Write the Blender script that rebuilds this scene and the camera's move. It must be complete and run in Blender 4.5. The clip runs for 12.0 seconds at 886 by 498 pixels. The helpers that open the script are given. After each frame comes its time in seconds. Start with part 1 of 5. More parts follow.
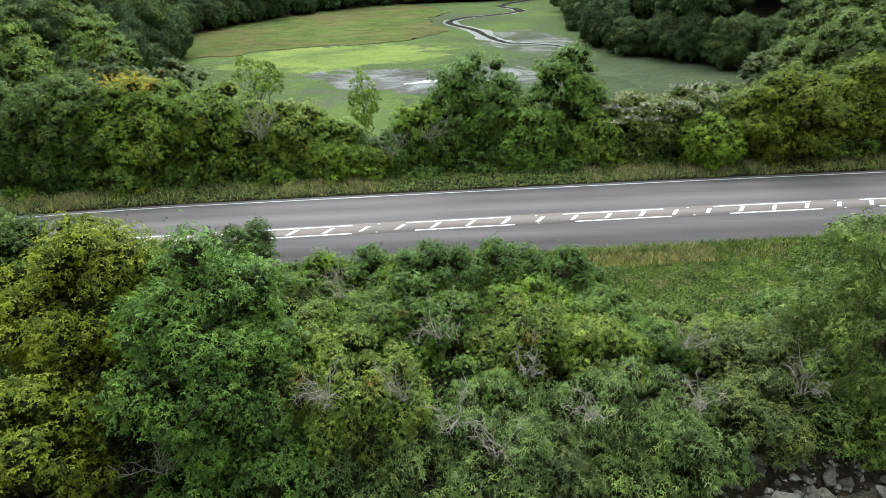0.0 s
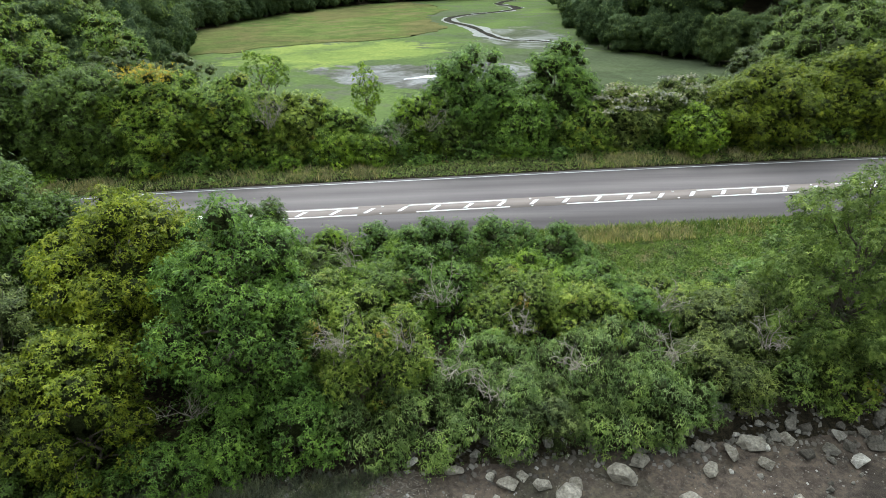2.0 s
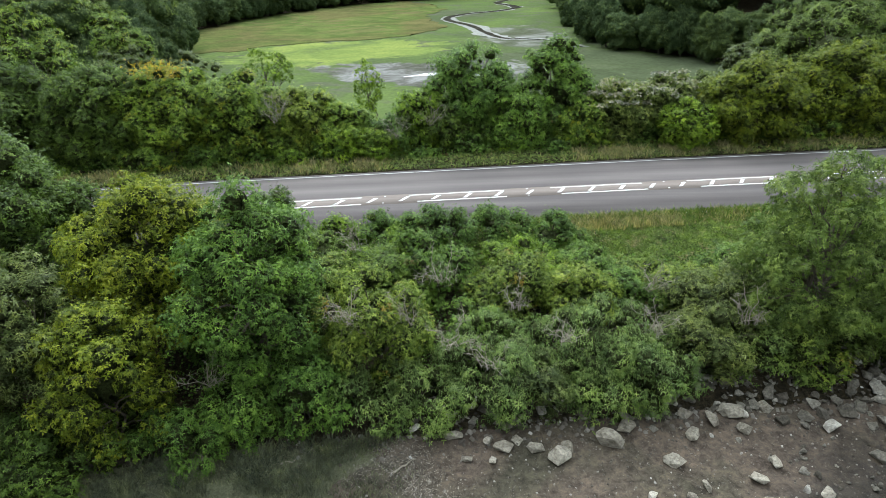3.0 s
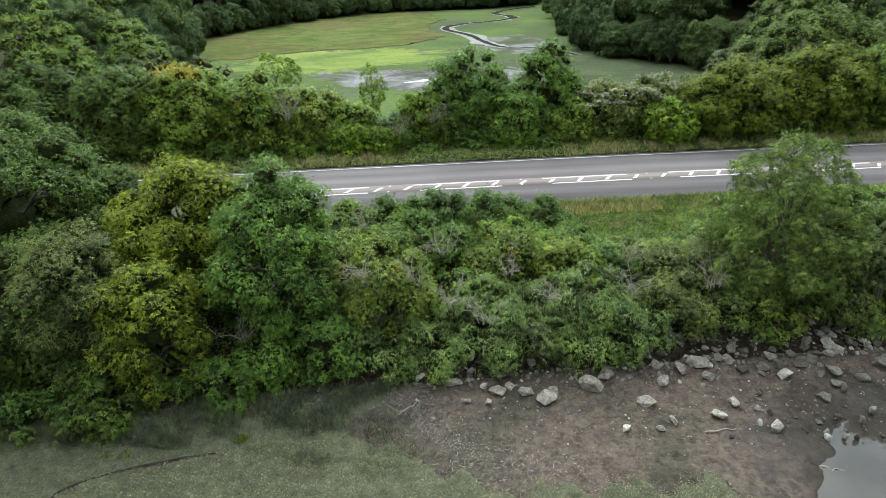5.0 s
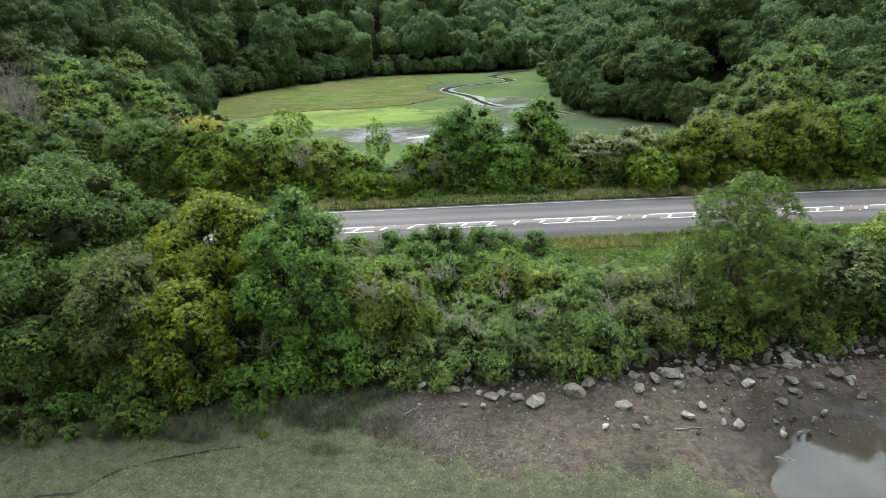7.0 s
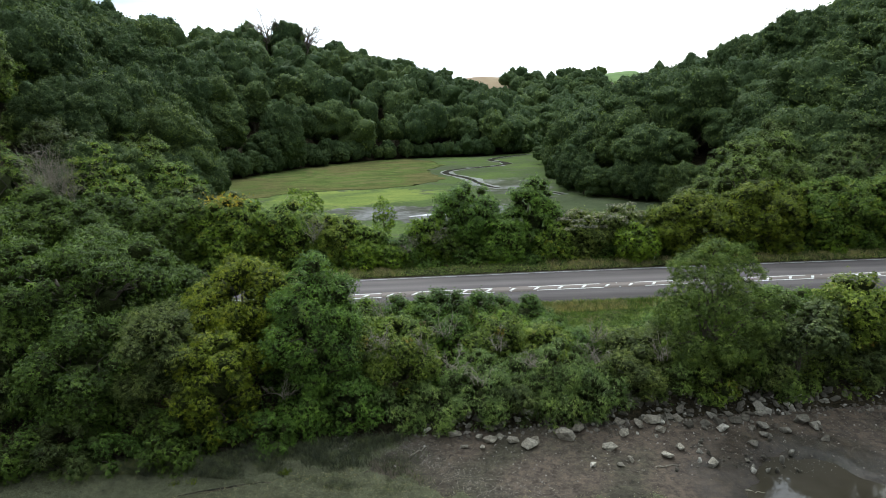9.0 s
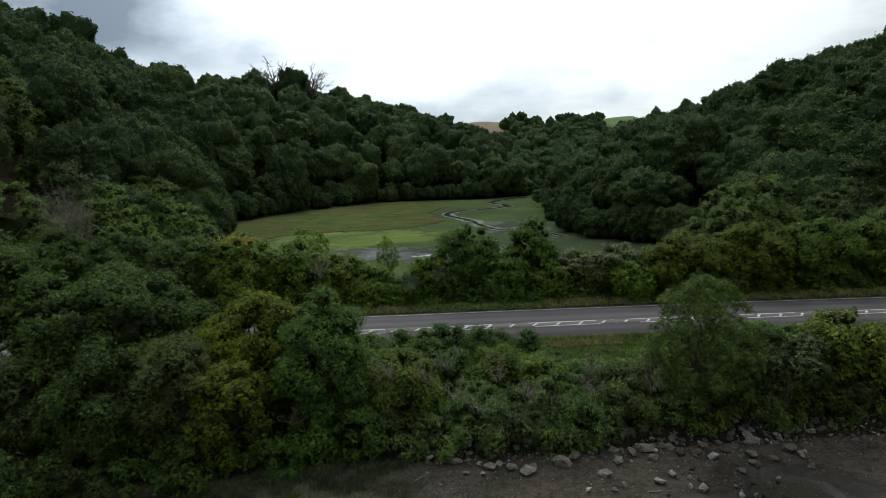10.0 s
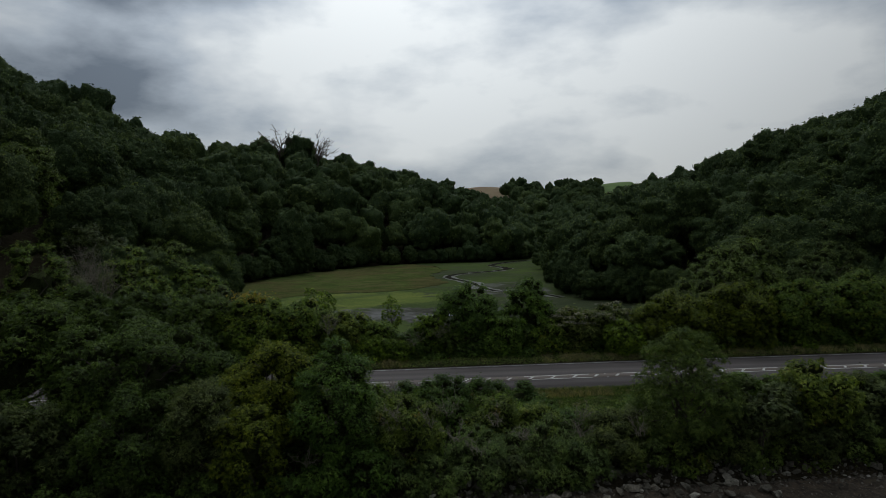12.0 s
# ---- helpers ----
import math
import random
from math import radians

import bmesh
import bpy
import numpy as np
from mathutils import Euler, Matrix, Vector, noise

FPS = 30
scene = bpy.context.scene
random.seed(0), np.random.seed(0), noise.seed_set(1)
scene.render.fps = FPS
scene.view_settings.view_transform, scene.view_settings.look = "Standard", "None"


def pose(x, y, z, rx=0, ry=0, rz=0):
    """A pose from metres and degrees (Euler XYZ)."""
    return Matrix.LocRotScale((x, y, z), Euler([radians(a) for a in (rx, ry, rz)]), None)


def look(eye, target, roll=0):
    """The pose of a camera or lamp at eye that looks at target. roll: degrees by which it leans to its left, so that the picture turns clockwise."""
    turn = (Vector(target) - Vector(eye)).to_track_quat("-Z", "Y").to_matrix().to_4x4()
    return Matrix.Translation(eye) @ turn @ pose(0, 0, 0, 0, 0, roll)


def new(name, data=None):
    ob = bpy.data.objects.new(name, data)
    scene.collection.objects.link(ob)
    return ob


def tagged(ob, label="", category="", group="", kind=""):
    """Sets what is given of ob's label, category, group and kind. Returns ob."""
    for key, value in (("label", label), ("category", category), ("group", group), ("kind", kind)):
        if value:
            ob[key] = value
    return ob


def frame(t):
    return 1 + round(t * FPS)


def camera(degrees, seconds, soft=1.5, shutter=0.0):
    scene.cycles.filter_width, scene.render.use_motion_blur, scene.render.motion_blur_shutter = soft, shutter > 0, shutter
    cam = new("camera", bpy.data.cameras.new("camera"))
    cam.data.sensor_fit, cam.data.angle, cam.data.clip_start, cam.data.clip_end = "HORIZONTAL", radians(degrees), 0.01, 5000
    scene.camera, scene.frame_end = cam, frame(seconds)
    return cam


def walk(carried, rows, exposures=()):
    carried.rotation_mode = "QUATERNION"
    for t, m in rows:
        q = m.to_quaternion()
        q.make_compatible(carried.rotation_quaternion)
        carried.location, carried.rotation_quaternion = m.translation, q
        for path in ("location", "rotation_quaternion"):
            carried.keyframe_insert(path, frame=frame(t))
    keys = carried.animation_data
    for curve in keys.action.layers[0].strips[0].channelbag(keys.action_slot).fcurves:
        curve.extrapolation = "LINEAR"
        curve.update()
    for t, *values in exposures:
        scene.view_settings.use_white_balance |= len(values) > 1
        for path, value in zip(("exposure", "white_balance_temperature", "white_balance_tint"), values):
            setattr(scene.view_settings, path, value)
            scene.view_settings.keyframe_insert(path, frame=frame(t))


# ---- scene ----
cam = camera(71.3, 12.0, 0.8)
LEVEL = pose(0, 30, 0, -1.43) @ pose(0, -30, 0)
PATH = [
    (0, (0.328, -3.05, 12.798), (0.279, -1.221, 11.989), -1.2),
    (0.5, (0.298, -3.486, 12.808), (0.25, -1.658, 11.997), -1.1),
    (1, (0.314, -4.054, 12.805), (0.267, -2.227, 11.992), -1.2),
    (1.5, (0.294, -4.75, 12.769), (0.25, -2.923, 11.956), -1.1),
    (2, (0.295, -5.556, 12.754), (0.251, -3.729, 11.94), -1.2),
    (2.5, (0.307, -6.408, 12.75), (0.263, -4.582, 11.935), -1.2),
    (3, (0.323, -7.282, 12.74), (0.279, -5.456, 11.925), -1.3),
    (3.5, (0.273, -8.174, 12.733), (0.232, -6.348, 11.917), -1.3),
    (5.5, (0.23, -11.981, 12.532), (0.192, -10.129, 11.778), -1.3),
    (6, (0.265, -12.975, 12.503), (0.227, -11.105, 11.794), -1.3),
    (6.5, (0.26, -13.983, 12.456), (0.224, -12.095, 11.795), -1.2),
    (7, (0.236, -14.982, 12.399), (0.203, -13.078, 11.788), -1.1),
    (9, (0.127, -19.118, 12.401), (0.098, -17.151, 12.042), -1.1),
    (9.5, (0.074, -20.206, 12.418), (0.045, -18.228, 12.126), -1.0),
    (10, (0.078, -21.273, 12.375), (0.048, -19.286, 12.151), -1.0),
    (10.5, (0.038, -22.337, 12.325), (0.01, -20.343, 12.168), -0.9),
    (11, (0.044, -23.304, 12.265), (0.016, -21.307, 12.164), -1.0),
    (11.5, (0.042, -24.324, 12.274), (0.013, -22.325, 12.217), -0.9),
    (12, (0.09, -25.339, 12.238), (0.059, -23.339, 12.219), -0.9),
]
EXPOSURES = [(0, 1.82, 6400, 5), (3.5, 1.84, 6400, 5), (5.5, 1.84, 6400, 5), (7, 1.87, 6400, 5), (9, 1.16, 6400, 5), (9.5, 0.66, 6400, 5), (10, 0.06, 6400, 5), (10.5, -0.5, 6400, 5), (11, -0.88, 6450, 6), (12, -0.9, 6500, 7)]
walk(cam, [(t, LEVEL @ look(eye, target, roll)) for t, eye, target, roll in PATH], EXPOSURES)

# ---- sky and sun: bright broken overcast ----
SUN_EL, SUN_AZ = 47.0, -4.0
world = bpy.data.worlds.new("overcast_sky")
scene.world = world
world.use_nodes = True
wt = world.node_tree
wt.nodes.clear()


def wnode(kind, **values):
    n = wt.nodes.new(kind)
    for k, v in values.items():
        n.inputs[k].default_value = v
    return n


def wmath(op, a, b=None, c=None):
    n = wt.nodes.new("ShaderNodeMath")
    n.operation = op
    for k, v in enumerate((a, b, c)):
        if v is None:
            continue
        if isinstance(v, (int, float)):
            n.inputs[k].default_value = v
        else:
            wt.links.new(v, n.inputs[k])
    return n.outputs[0]


wc = wt.nodes.new("ShaderNodeTexCoord")
wsep = wt.nodes.new("ShaderNodeSeparateXYZ")
wt.links.new(wc.outputs["Generated"], wsep.inputs[0])
wcomb = wt.nodes.new("ShaderNodeCombineXYZ")
wt.links.new(wsep.outputs[0], wcomb.inputs[0])
wt.links.new(wsep.outputs[1], wcomb.inputs[1])
wt.links.new(wmath("MULTIPLY", wsep.outputs[2], 2.2), wcomb.inputs[2])
wn1 = wnode("ShaderNodeTexNoise", Scale=3.6, Detail=9.0, Roughness=0.52, Distortion=0.0)
wn2 = wnode("ShaderNodeTexNoise", Scale=1.1, Detail=2.0, Roughness=0.5)
wt.links.new(wcomb.outputs[0], wn1.inputs["Vector"])
wt.links.new(wcomb.outputs[0], wn2.inputs["Vector"])
wmix = wmath("ADD", wmath("MULTIPLY", wn1.outputs[0], 0.6), wmath("MULTIPLY", wn2.outputs[0], 0.5))
# a heavier bank of cloud over the western ridge
wheavy = wt.nodes.new("ShaderNodeVectorMath")
wheavy.operation = "DOT_PRODUCT"
wheavy.inputs[1].default_value = (-0.47, 0.80, 0.37)
wt.links.new(wc.outputs["Generated"], wheavy.inputs[0])
wmix = wmath("SUBTRACT", wmix, wmath("MULTIPLY", wmath("POWER", wmath("MAXIMUM", wheavy.outputs["Value"], 0.0), 16.0), 0.05))
wramp = wt.nodes.new("ShaderNodeValToRGB")
wt.links.new(wmix, wramp.inputs[0])
cr = wramp.color_ramp
cr.elements[0].position, cr.elements[0].color = 0.42, (0.22, 0.262, 0.33, 1)
cr.elements[1].position, cr.elements[1].color = 0.65, (1.17, 1.21, 1.25, 1)
e = cr.elements.new(0.52)
e.color = (0.60, 0.67, 0.77, 1)
wsky = wt.nodes.new("ShaderNodeTexSky")
wsky.sky_type = "NISHITA"
wsky.sun_disc = False
wsky.sun_elevation, wsky.sun_rotation = radians(SUN_EL), radians(SUN_AZ)
wscale = wt.nodes.new("ShaderNodeVectorMath")
wscale.operation = "SCALE"
wscale.inputs["Scale"].default_value = 0.1
wt.links.new(wsky.outputs[0], wscale.inputs[0])
wblend = wt.nodes.new("ShaderNodeMixRGB")
wblend.inputs[0].default_value = 0.9
wt.links.new(wscale.outputs[0], wblend.inputs[1])
wt.links.new(wramp.outputs[0], wblend.inputs[2])
wbg = wt.nodes.new("ShaderNodeBackground")
# the cloud is brightest round the hidden sun and overhead
wdot = wt.nodes.new("ShaderNodeVectorMath")
wdot.operation = "DOT_PRODUCT"
wdot.inputs[1].default_value = (math.sin(radians(SUN_AZ)) * math.cos(radians(SUN_EL)), math.cos(radians(SUN_AZ)) * math.cos(radians(SUN_EL)), math.sin(radians(SUN_EL)))
wt.links.new(wc.outputs["Generated"], wdot.inputs[0])
wglow = wmath("POWER", wmath("MAXIMUM", wdot.outputs["Value"], 0.0), 3.0)
wzen = wmath("MULTIPLY", wmath("POWER", wmath("MAXIMUM", wsep.outputs[2], 0.0), 2.0), 0.3)
wthin = wmath("MULTIPLY", wmath("POWER", wmath("MAXIMUM", wdot.outputs["Value"], 0.0), 40.0), 2.5)
wt.links.new(wmath("ADD", wmath("ADD", wmath("ADD", wmath("MULTIPLY", wglow, 1.72), 0.27), wzen), wthin), wbg.inputs["Strength"])
wt.links.new(wblend.outputs[0], wbg.inputs[0])
wout = wt.nodes.new("ShaderNodeOutputWorld")
wt.links.new(wbg.outputs[0], wout.inputs[0])

sun = new("sun", bpy.data.lights.new("sun", "SUN"))
sun.data.energy, sun.data.angle, sun.data.color = 0.5, radians(26), (1.0, 0.97, 0.93)
sun.matrix_world = look((60 * math.sin(radians(SUN_AZ)), 60 * math.cos(radians(SUN_AZ)), 60 * math.tan(radians(SUN_EL))), (0, 0, 0))

# ---- materials ----
class Mat:
    """A small builder of node materials."""

    def __init__(self, name, rough=0.8, spec=0.3):
        self.m = bpy.data.materials.new(name)
        self.m.use_nodes = True
        self.t = self.m.node_tree
        self.b = self.t.nodes["Principled BSDF"]
        self.out = self.t.nodes["Material Output"]
        self.b.inputs["Roughness"].default_value = rough
        self.b.inputs["Specular IOR Level"].default_value = spec
        self.co = self.t.nodes.new("ShaderNodeTexCoord")
        self.geo = self.t.nodes.new("ShaderNodeNewGeometry")

    def put(self, v, sock):
        if isinstance(v, (int, float)):
            sock.default_value = v
        elif isinstance(v, tuple):
            sock.default_value = (*v, 1) if len(v) == 3 and len(sock.default_value) == 4 else v
        else:
            self.t.links.new(v, sock)

    def noise(self, scale, detail=4.0, rough=0.55, distort=0.0, stretch=None, where="Object"):
        n = self.t.nodes.new("ShaderNodeTexNoise")
        n.inputs["Scale"].default_value, n.inputs["Detail"].default_value = scale, detail
        n.inputs["Roughness"].default_value, n.inputs["Distortion"].default_value = rough, distort
        src = self.co.outputs[where]
        if stretch:
            mp = self.t.nodes.new("ShaderNodeMapping")
            mp.inputs["Scale"].default_value = stretch
            self.t.links.new(src, mp.inputs[0])
            src = mp.outputs[0]
        self.t.links.new(src, n.inputs["Vector"])
        return n.outputs[0]

    def math(self, op, a, b=0.0):
        n = self.t.nodes.new("ShaderNodeMath")
        n.operation = op
        self.put(a, n.inputs[0])
        self.put(b, n.inputs[1])
        return n.outputs[0]

    def ramp(self, fac, *stops):
        n = self.t.nodes.new("ShaderNodeValToRGB")
        self.t.links.new(fac, n.inputs[0])
        els = n.color_ramp.elements
        while len(els) < len(stops):
            els.new(0.5)
        for el, (p, c) in zip(els, stops):
            el.position = p
            el.color = (c, c, c, 1) if isinstance(c, (int, float)) else (*c, 1)
        return n.outputs[0]

    def mix(self, fac, a, b, kind="MIX"):
        n = self.t.nodes.new("ShaderNodeMixRGB")
        n.blend_type = kind
        self.put(fac, n.inputs[0])
        self.put(a, n.inputs[1])
        self.put(b, n.inputs[2])
        return n.outputs[0]

    def bump(self, height, strength=0.5, distance=0.02):
        n = self.t.nodes.new("ShaderNodeBump")
        n.inputs["Strength"].default_value, n.inputs["Distance"].default_value = strength, distance
        self.put(height, n.inputs["Height"])
        self.t.links.new(n.outputs[0], self.b.inputs["Normal"])

    def attr(self, name):
        n = self.t.nodes.new("ShaderNodeAttribute")
        n.attribute_name = name
        return n.outputs["Fac"]

    def info(self):
        return self.t.nodes.new("ShaderNodeObjectInfo").outputs["Random"]

    def done(self, colour, rough=None):
        self.put(colour, self.b.inputs["Base Color"])
        if rough is not None:
            self.put(rough, self.b.inputs["Roughness"])
        return self.m


def leaf_material(name, dark, mid, light, accent=None, amount=0.0, patch=0.5, gloss=0.14):
    """Leaves: colour by leaf, by branch and by tree, with painted tips and gaps; part of the light goes through."""
    k = Mat(name, 0.55, gloss)
    per_leaf = k.geo.outputs["Random Per Island"]
    dark, mid, light = ((r * 1.07, g, b) for r, g, b in (dark, mid, light))
    # leaf tones widened so that colour also carries highlights and dark gaps
    deep, pale = tuple(c * 0.62 for c in dark), tuple(c * 1.3 for c in light)
    base = k.ramp(per_leaf, (0.0, deep), (0.4, mid), (0.8, light), (1.0, pale))
    patches = k.noise(patch, 3.0)
    base = k.mix(k.ramp(patches, (0.38, 0.0), (0.62, 0.75)), base, k.mix(0.5, base, mid))
    # finer noise paints bright tips and the dark gaps between leaf clusters
    tips_gaps = k.noise(patch * 3.0, 4.0, 0.6)
    base = k.mix(0.55, base, k.ramp(patches, (0.3, (0.55, 0.6, 0.6)), (0.5, (1.0, 1.0, 1.0)), (0.7, (1.28, 1.26, 1.0))), "MULTIPLY")
    base = k.mix(0.8, base, k.ramp(tips_gaps, (0.34, (0.45, 0.50, 0.52)), (0.5, (0.95, 0.95, 0.95)), (0.66, (1.5, 1.42, 1.15))), "MULTIPLY")
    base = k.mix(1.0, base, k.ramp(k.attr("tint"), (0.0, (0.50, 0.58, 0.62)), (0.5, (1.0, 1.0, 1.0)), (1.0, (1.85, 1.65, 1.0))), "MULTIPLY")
    if accent:
        spots = k.math("ADD", k.noise(patch * 1.7, 2.0), k.math("MULTIPLY", per_leaf, 0.18))
        base = k.mix(k.ramp(spots, (0.68 - amount, 0.0), (0.80 - amount, 1.0)), base, accent)
    k.put(base, k.b.inputs["Base Color"])
    tr = k.t.nodes.new("ShaderNodeBsdfTranslucent")
    k.put(k.mix(1.0, base, (1.1, 1.25, 0.6), "MULTIPLY"), tr.inputs["Color"])
    mx = k.t.nodes.new("ShaderNodeMixShader")
    mx.inputs[0].default_value = 0.18
    k.t.links.new(k.b.outputs[0], mx.inputs[1])
    k.t.links.new(tr.outputs[0], mx.inputs[2])
    k.t.links.new(mx.outputs[0], k.out.inputs["Surface"])
    return k.m


LEAF = {
    "oak": leaf_material("oak_leaves", (0.032, 0.058, 0.010), (0.063, 0.114, 0.018), (0.110, 0.180, 0.033)),
    "young_oak": leaf_material("young_oak_leaves", (0.042, 0.086, 0.015), (0.084, 0.170, 0.028), (0.144, 0.254, 0.049)),
    "maple": leaf_material("field_maple_leaves", (0.050, 0.082, 0.010), (0.108, 0.160, 0.014), (0.185, 0.236, 0.024), (0.225, 0.250, 0.018), -0.03),
    "ash": leaf_material("ash_leaves", (0.053, 0.094, 0.018), (0.102, 0.167, 0.032), (0.176, 0.250, 0.062)),
    "hawthorn": leaf_material("hawthorn_leaves", (0.052, 0.092, 0.014), (0.114, 0.182, 0.025), (0.194, 0.264, 0.048), (0.27, 0.17, 0.03), -0.06),
    "willow": leaf_material("willow_leaves", (0.057, 0.110, 0.025), (0.122, 0.206, 0.048), (0.204, 0.290, 0.098), gloss=0.2),
    "sallow": leaf_material("grey_sallow_leaves", (0.036, 0.062, 0.016), (0.076, 0.116, 0.030), (0.130, 0.172, 0.056), gloss=0.2),
    "bramble": leaf_material("bramble_leaves", (0.034, 0.070, 0.012), (0.072, 0.142, 0.023), (0.130, 0.222, 0.047), (0.12, 0.06, 0.03), -0.08),
    "bright": leaf_material("young_hazel_leaves", (0.052, 0.100, 0.010), (0.110, 0.200, 0.016), (0.185, 0.290, 0.030)),
    "hazel": leaf_material("hazel_hedge_leaves", (0.042, 0.088, 0.014), (0.104, 0.190, 0.026), (0.192, 0.286, 0.044), (0.260, 0.270, 0.020), -0.02),
    "clematis": leaf_material("clematis_leaves", (0.053, 0.091, 0.024), (0.101, 0.152, 0.039), (0.178, 0.232, 0.068)),
    # woodland greens are lifted and blued: distance haze put into the colour
    "wood": leaf_material("woodland_leaves", (0.041, 0.069, 0.029), (0.074, 0.117, 0.047), (0.125, 0.177, 0.069), patch=0.16, gloss=0.03),
    "purslane": leaf_material("sea_purslane_leaves", (0.096, 0.102, 0.058), (0.168, 0.170, 0.106), (0.222, 0.222, 0.146), patch=0.8, gloss=0.1),
    "blite": leaf_material("sea_blite_leaves", (0.054, 0.072, 0.040), (0.102, 0.124, 0.075), (0.158, 0.178, 0.116), patch=0.8, gloss=0.1),
    "grass": leaf_material("verge_grass", (0.064, 0.119, 0.020), (0.110, 0.187, 0.031), (0.175, 0.256, 0.060), (0.32, 0.30, 0.14), 0.0, patch=0.6, gloss=0.1),
    "ivy": leaf_material("ivy_leaves", (0.075, 0.120, 0.030), (0.140, 0.205, 0.052), (0.220, 0.290, 0.090)),
    "turf": leaf_material("short_turf", (0.066, 0.120, 0.025), (0.118, 0.194, 0.038), (0.182, 0.252, 0.068), (0.28, 0.24, 0.12), 0.0, patch=0.7, gloss=0.1),
    "straw": leaf_material("dry_grass", (0.190, 0.190, 0.085), (0.310, 0.295, 0.145), (0.470, 0.435, 0.230), patch=0.6),
    "flower": leaf_material("seed_heads", (0.17, 0.18, 0.13), (0.25, 0.26, 0.20), (0.36, 0.36, 0.29)),
    "yellow": leaf_material("yellowed_leaves", (0.237, 0.195, 0.015), (0.402, 0.317, 0.020), (0.533, 0.415, 0.039)),
}


def foliage_mass_material():
    """Dense far foliage: colour noise paints lit leaves and dark gaps over the boughs."""
    k = Mat("woodland_foliage", 0.8, 0.08)
    fine, mid, big = k.noise(2.2, 8.0, 0.78), k.noise(0.9, 4.0, 0.6), k.noise(0.12, 3.0)
    # these greens hold a little painted haze, like the woodland leaves
    c = k.ramp(fine, (0.32, (0.028, 0.049, 0.022)), (0.5, (0.068, 0.107, 0.044)), (0.68, (0.117, 0.166, 0.066)))
    c = k.mix(0.5, c, k.ramp(mid, (0.35, (0.7, 0.74, 0.75)), (0.65, (1.25, 1.22, 1.1))), "MULTIPLY")
    c = k.mix(0.5, c, k.ramp(big, (0.35, (0.75, 0.8, 0.85)), (0.65, (1.2, 1.15, 0.95))), "MULTIPLY")
    c = k.mix(1.0, c, k.ramp(k.attr("tint"), (0.0, (0.62, 0.70, 0.76)), (0.5, (1.0, 1.0, 1.0)), (1.0, (1.7, 1.5, 1.0))), "MULTIPLY")
    k.bump(fine, 0.9, 0.7)
    return k.done(c)


def bark_material(name, dark, light):
    k = Mat(name, 0.9, 0.2)
    n = k.noise(3.0, 6.0, 0.65, 0.3, (6, 6, 1.2))
    k.bump(n, 0.8, 0.03)
    return k.done(k.ramp(n, (0.35, dark), (0.65, light)))


BARK = bark_material("grey_brown_bark", (0.05, 0.042, 0.032), (0.16, 0.14, 0.11))
DEAD = bark_material("bleached_dead_wood", (0.17, 0.15, 0.115), (0.36, 0.325, 0.26))


def core_shade_material():
    k = Mat("twigs_and_painted_gap_shade", 0.95, 0.05)
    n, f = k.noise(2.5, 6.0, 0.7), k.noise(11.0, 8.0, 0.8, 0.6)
    # dark tones put the shade between the leaves into the twigs' colour
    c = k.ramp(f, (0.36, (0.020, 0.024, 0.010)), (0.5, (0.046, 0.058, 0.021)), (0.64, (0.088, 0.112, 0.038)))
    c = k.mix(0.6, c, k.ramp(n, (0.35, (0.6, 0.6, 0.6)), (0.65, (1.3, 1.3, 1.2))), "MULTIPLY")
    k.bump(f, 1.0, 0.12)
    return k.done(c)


CORE_SHADE = core_shade_material()


def soil_material():
    k = Mat("leaf_litter_and_earth", 0.95, 0.05)
    n, f, g = k.noise(0.5, 6.0, 0.65), k.noise(5.0, 9.0, 0.8), k.noise(18.0, 6.0, 0.8)
    c = k.mix(k.ramp(n, (0.4, 0.0), (0.6, 1.0)), (0.040, 0.035, 0.025), (0.060, 0.053, 0.037))
    c = k.mix(1.0, c, k.ramp(f, (0.34, (0.35, 0.35, 0.33)), (0.5, (0.9, 0.9, 0.85)), (0.66, (1.9, 1.75, 1.5))), "MULTIPLY")
    c = k.mix(0.8, c, k.ramp(g, (0.36, (0.5, 0.5, 0.5)), (0.64, (1.6, 1.5, 1.35))), "MULTIPLY")
    k.bump(k.math("ADD", f, g), 1.0, 0.15)
    return k.done(c)


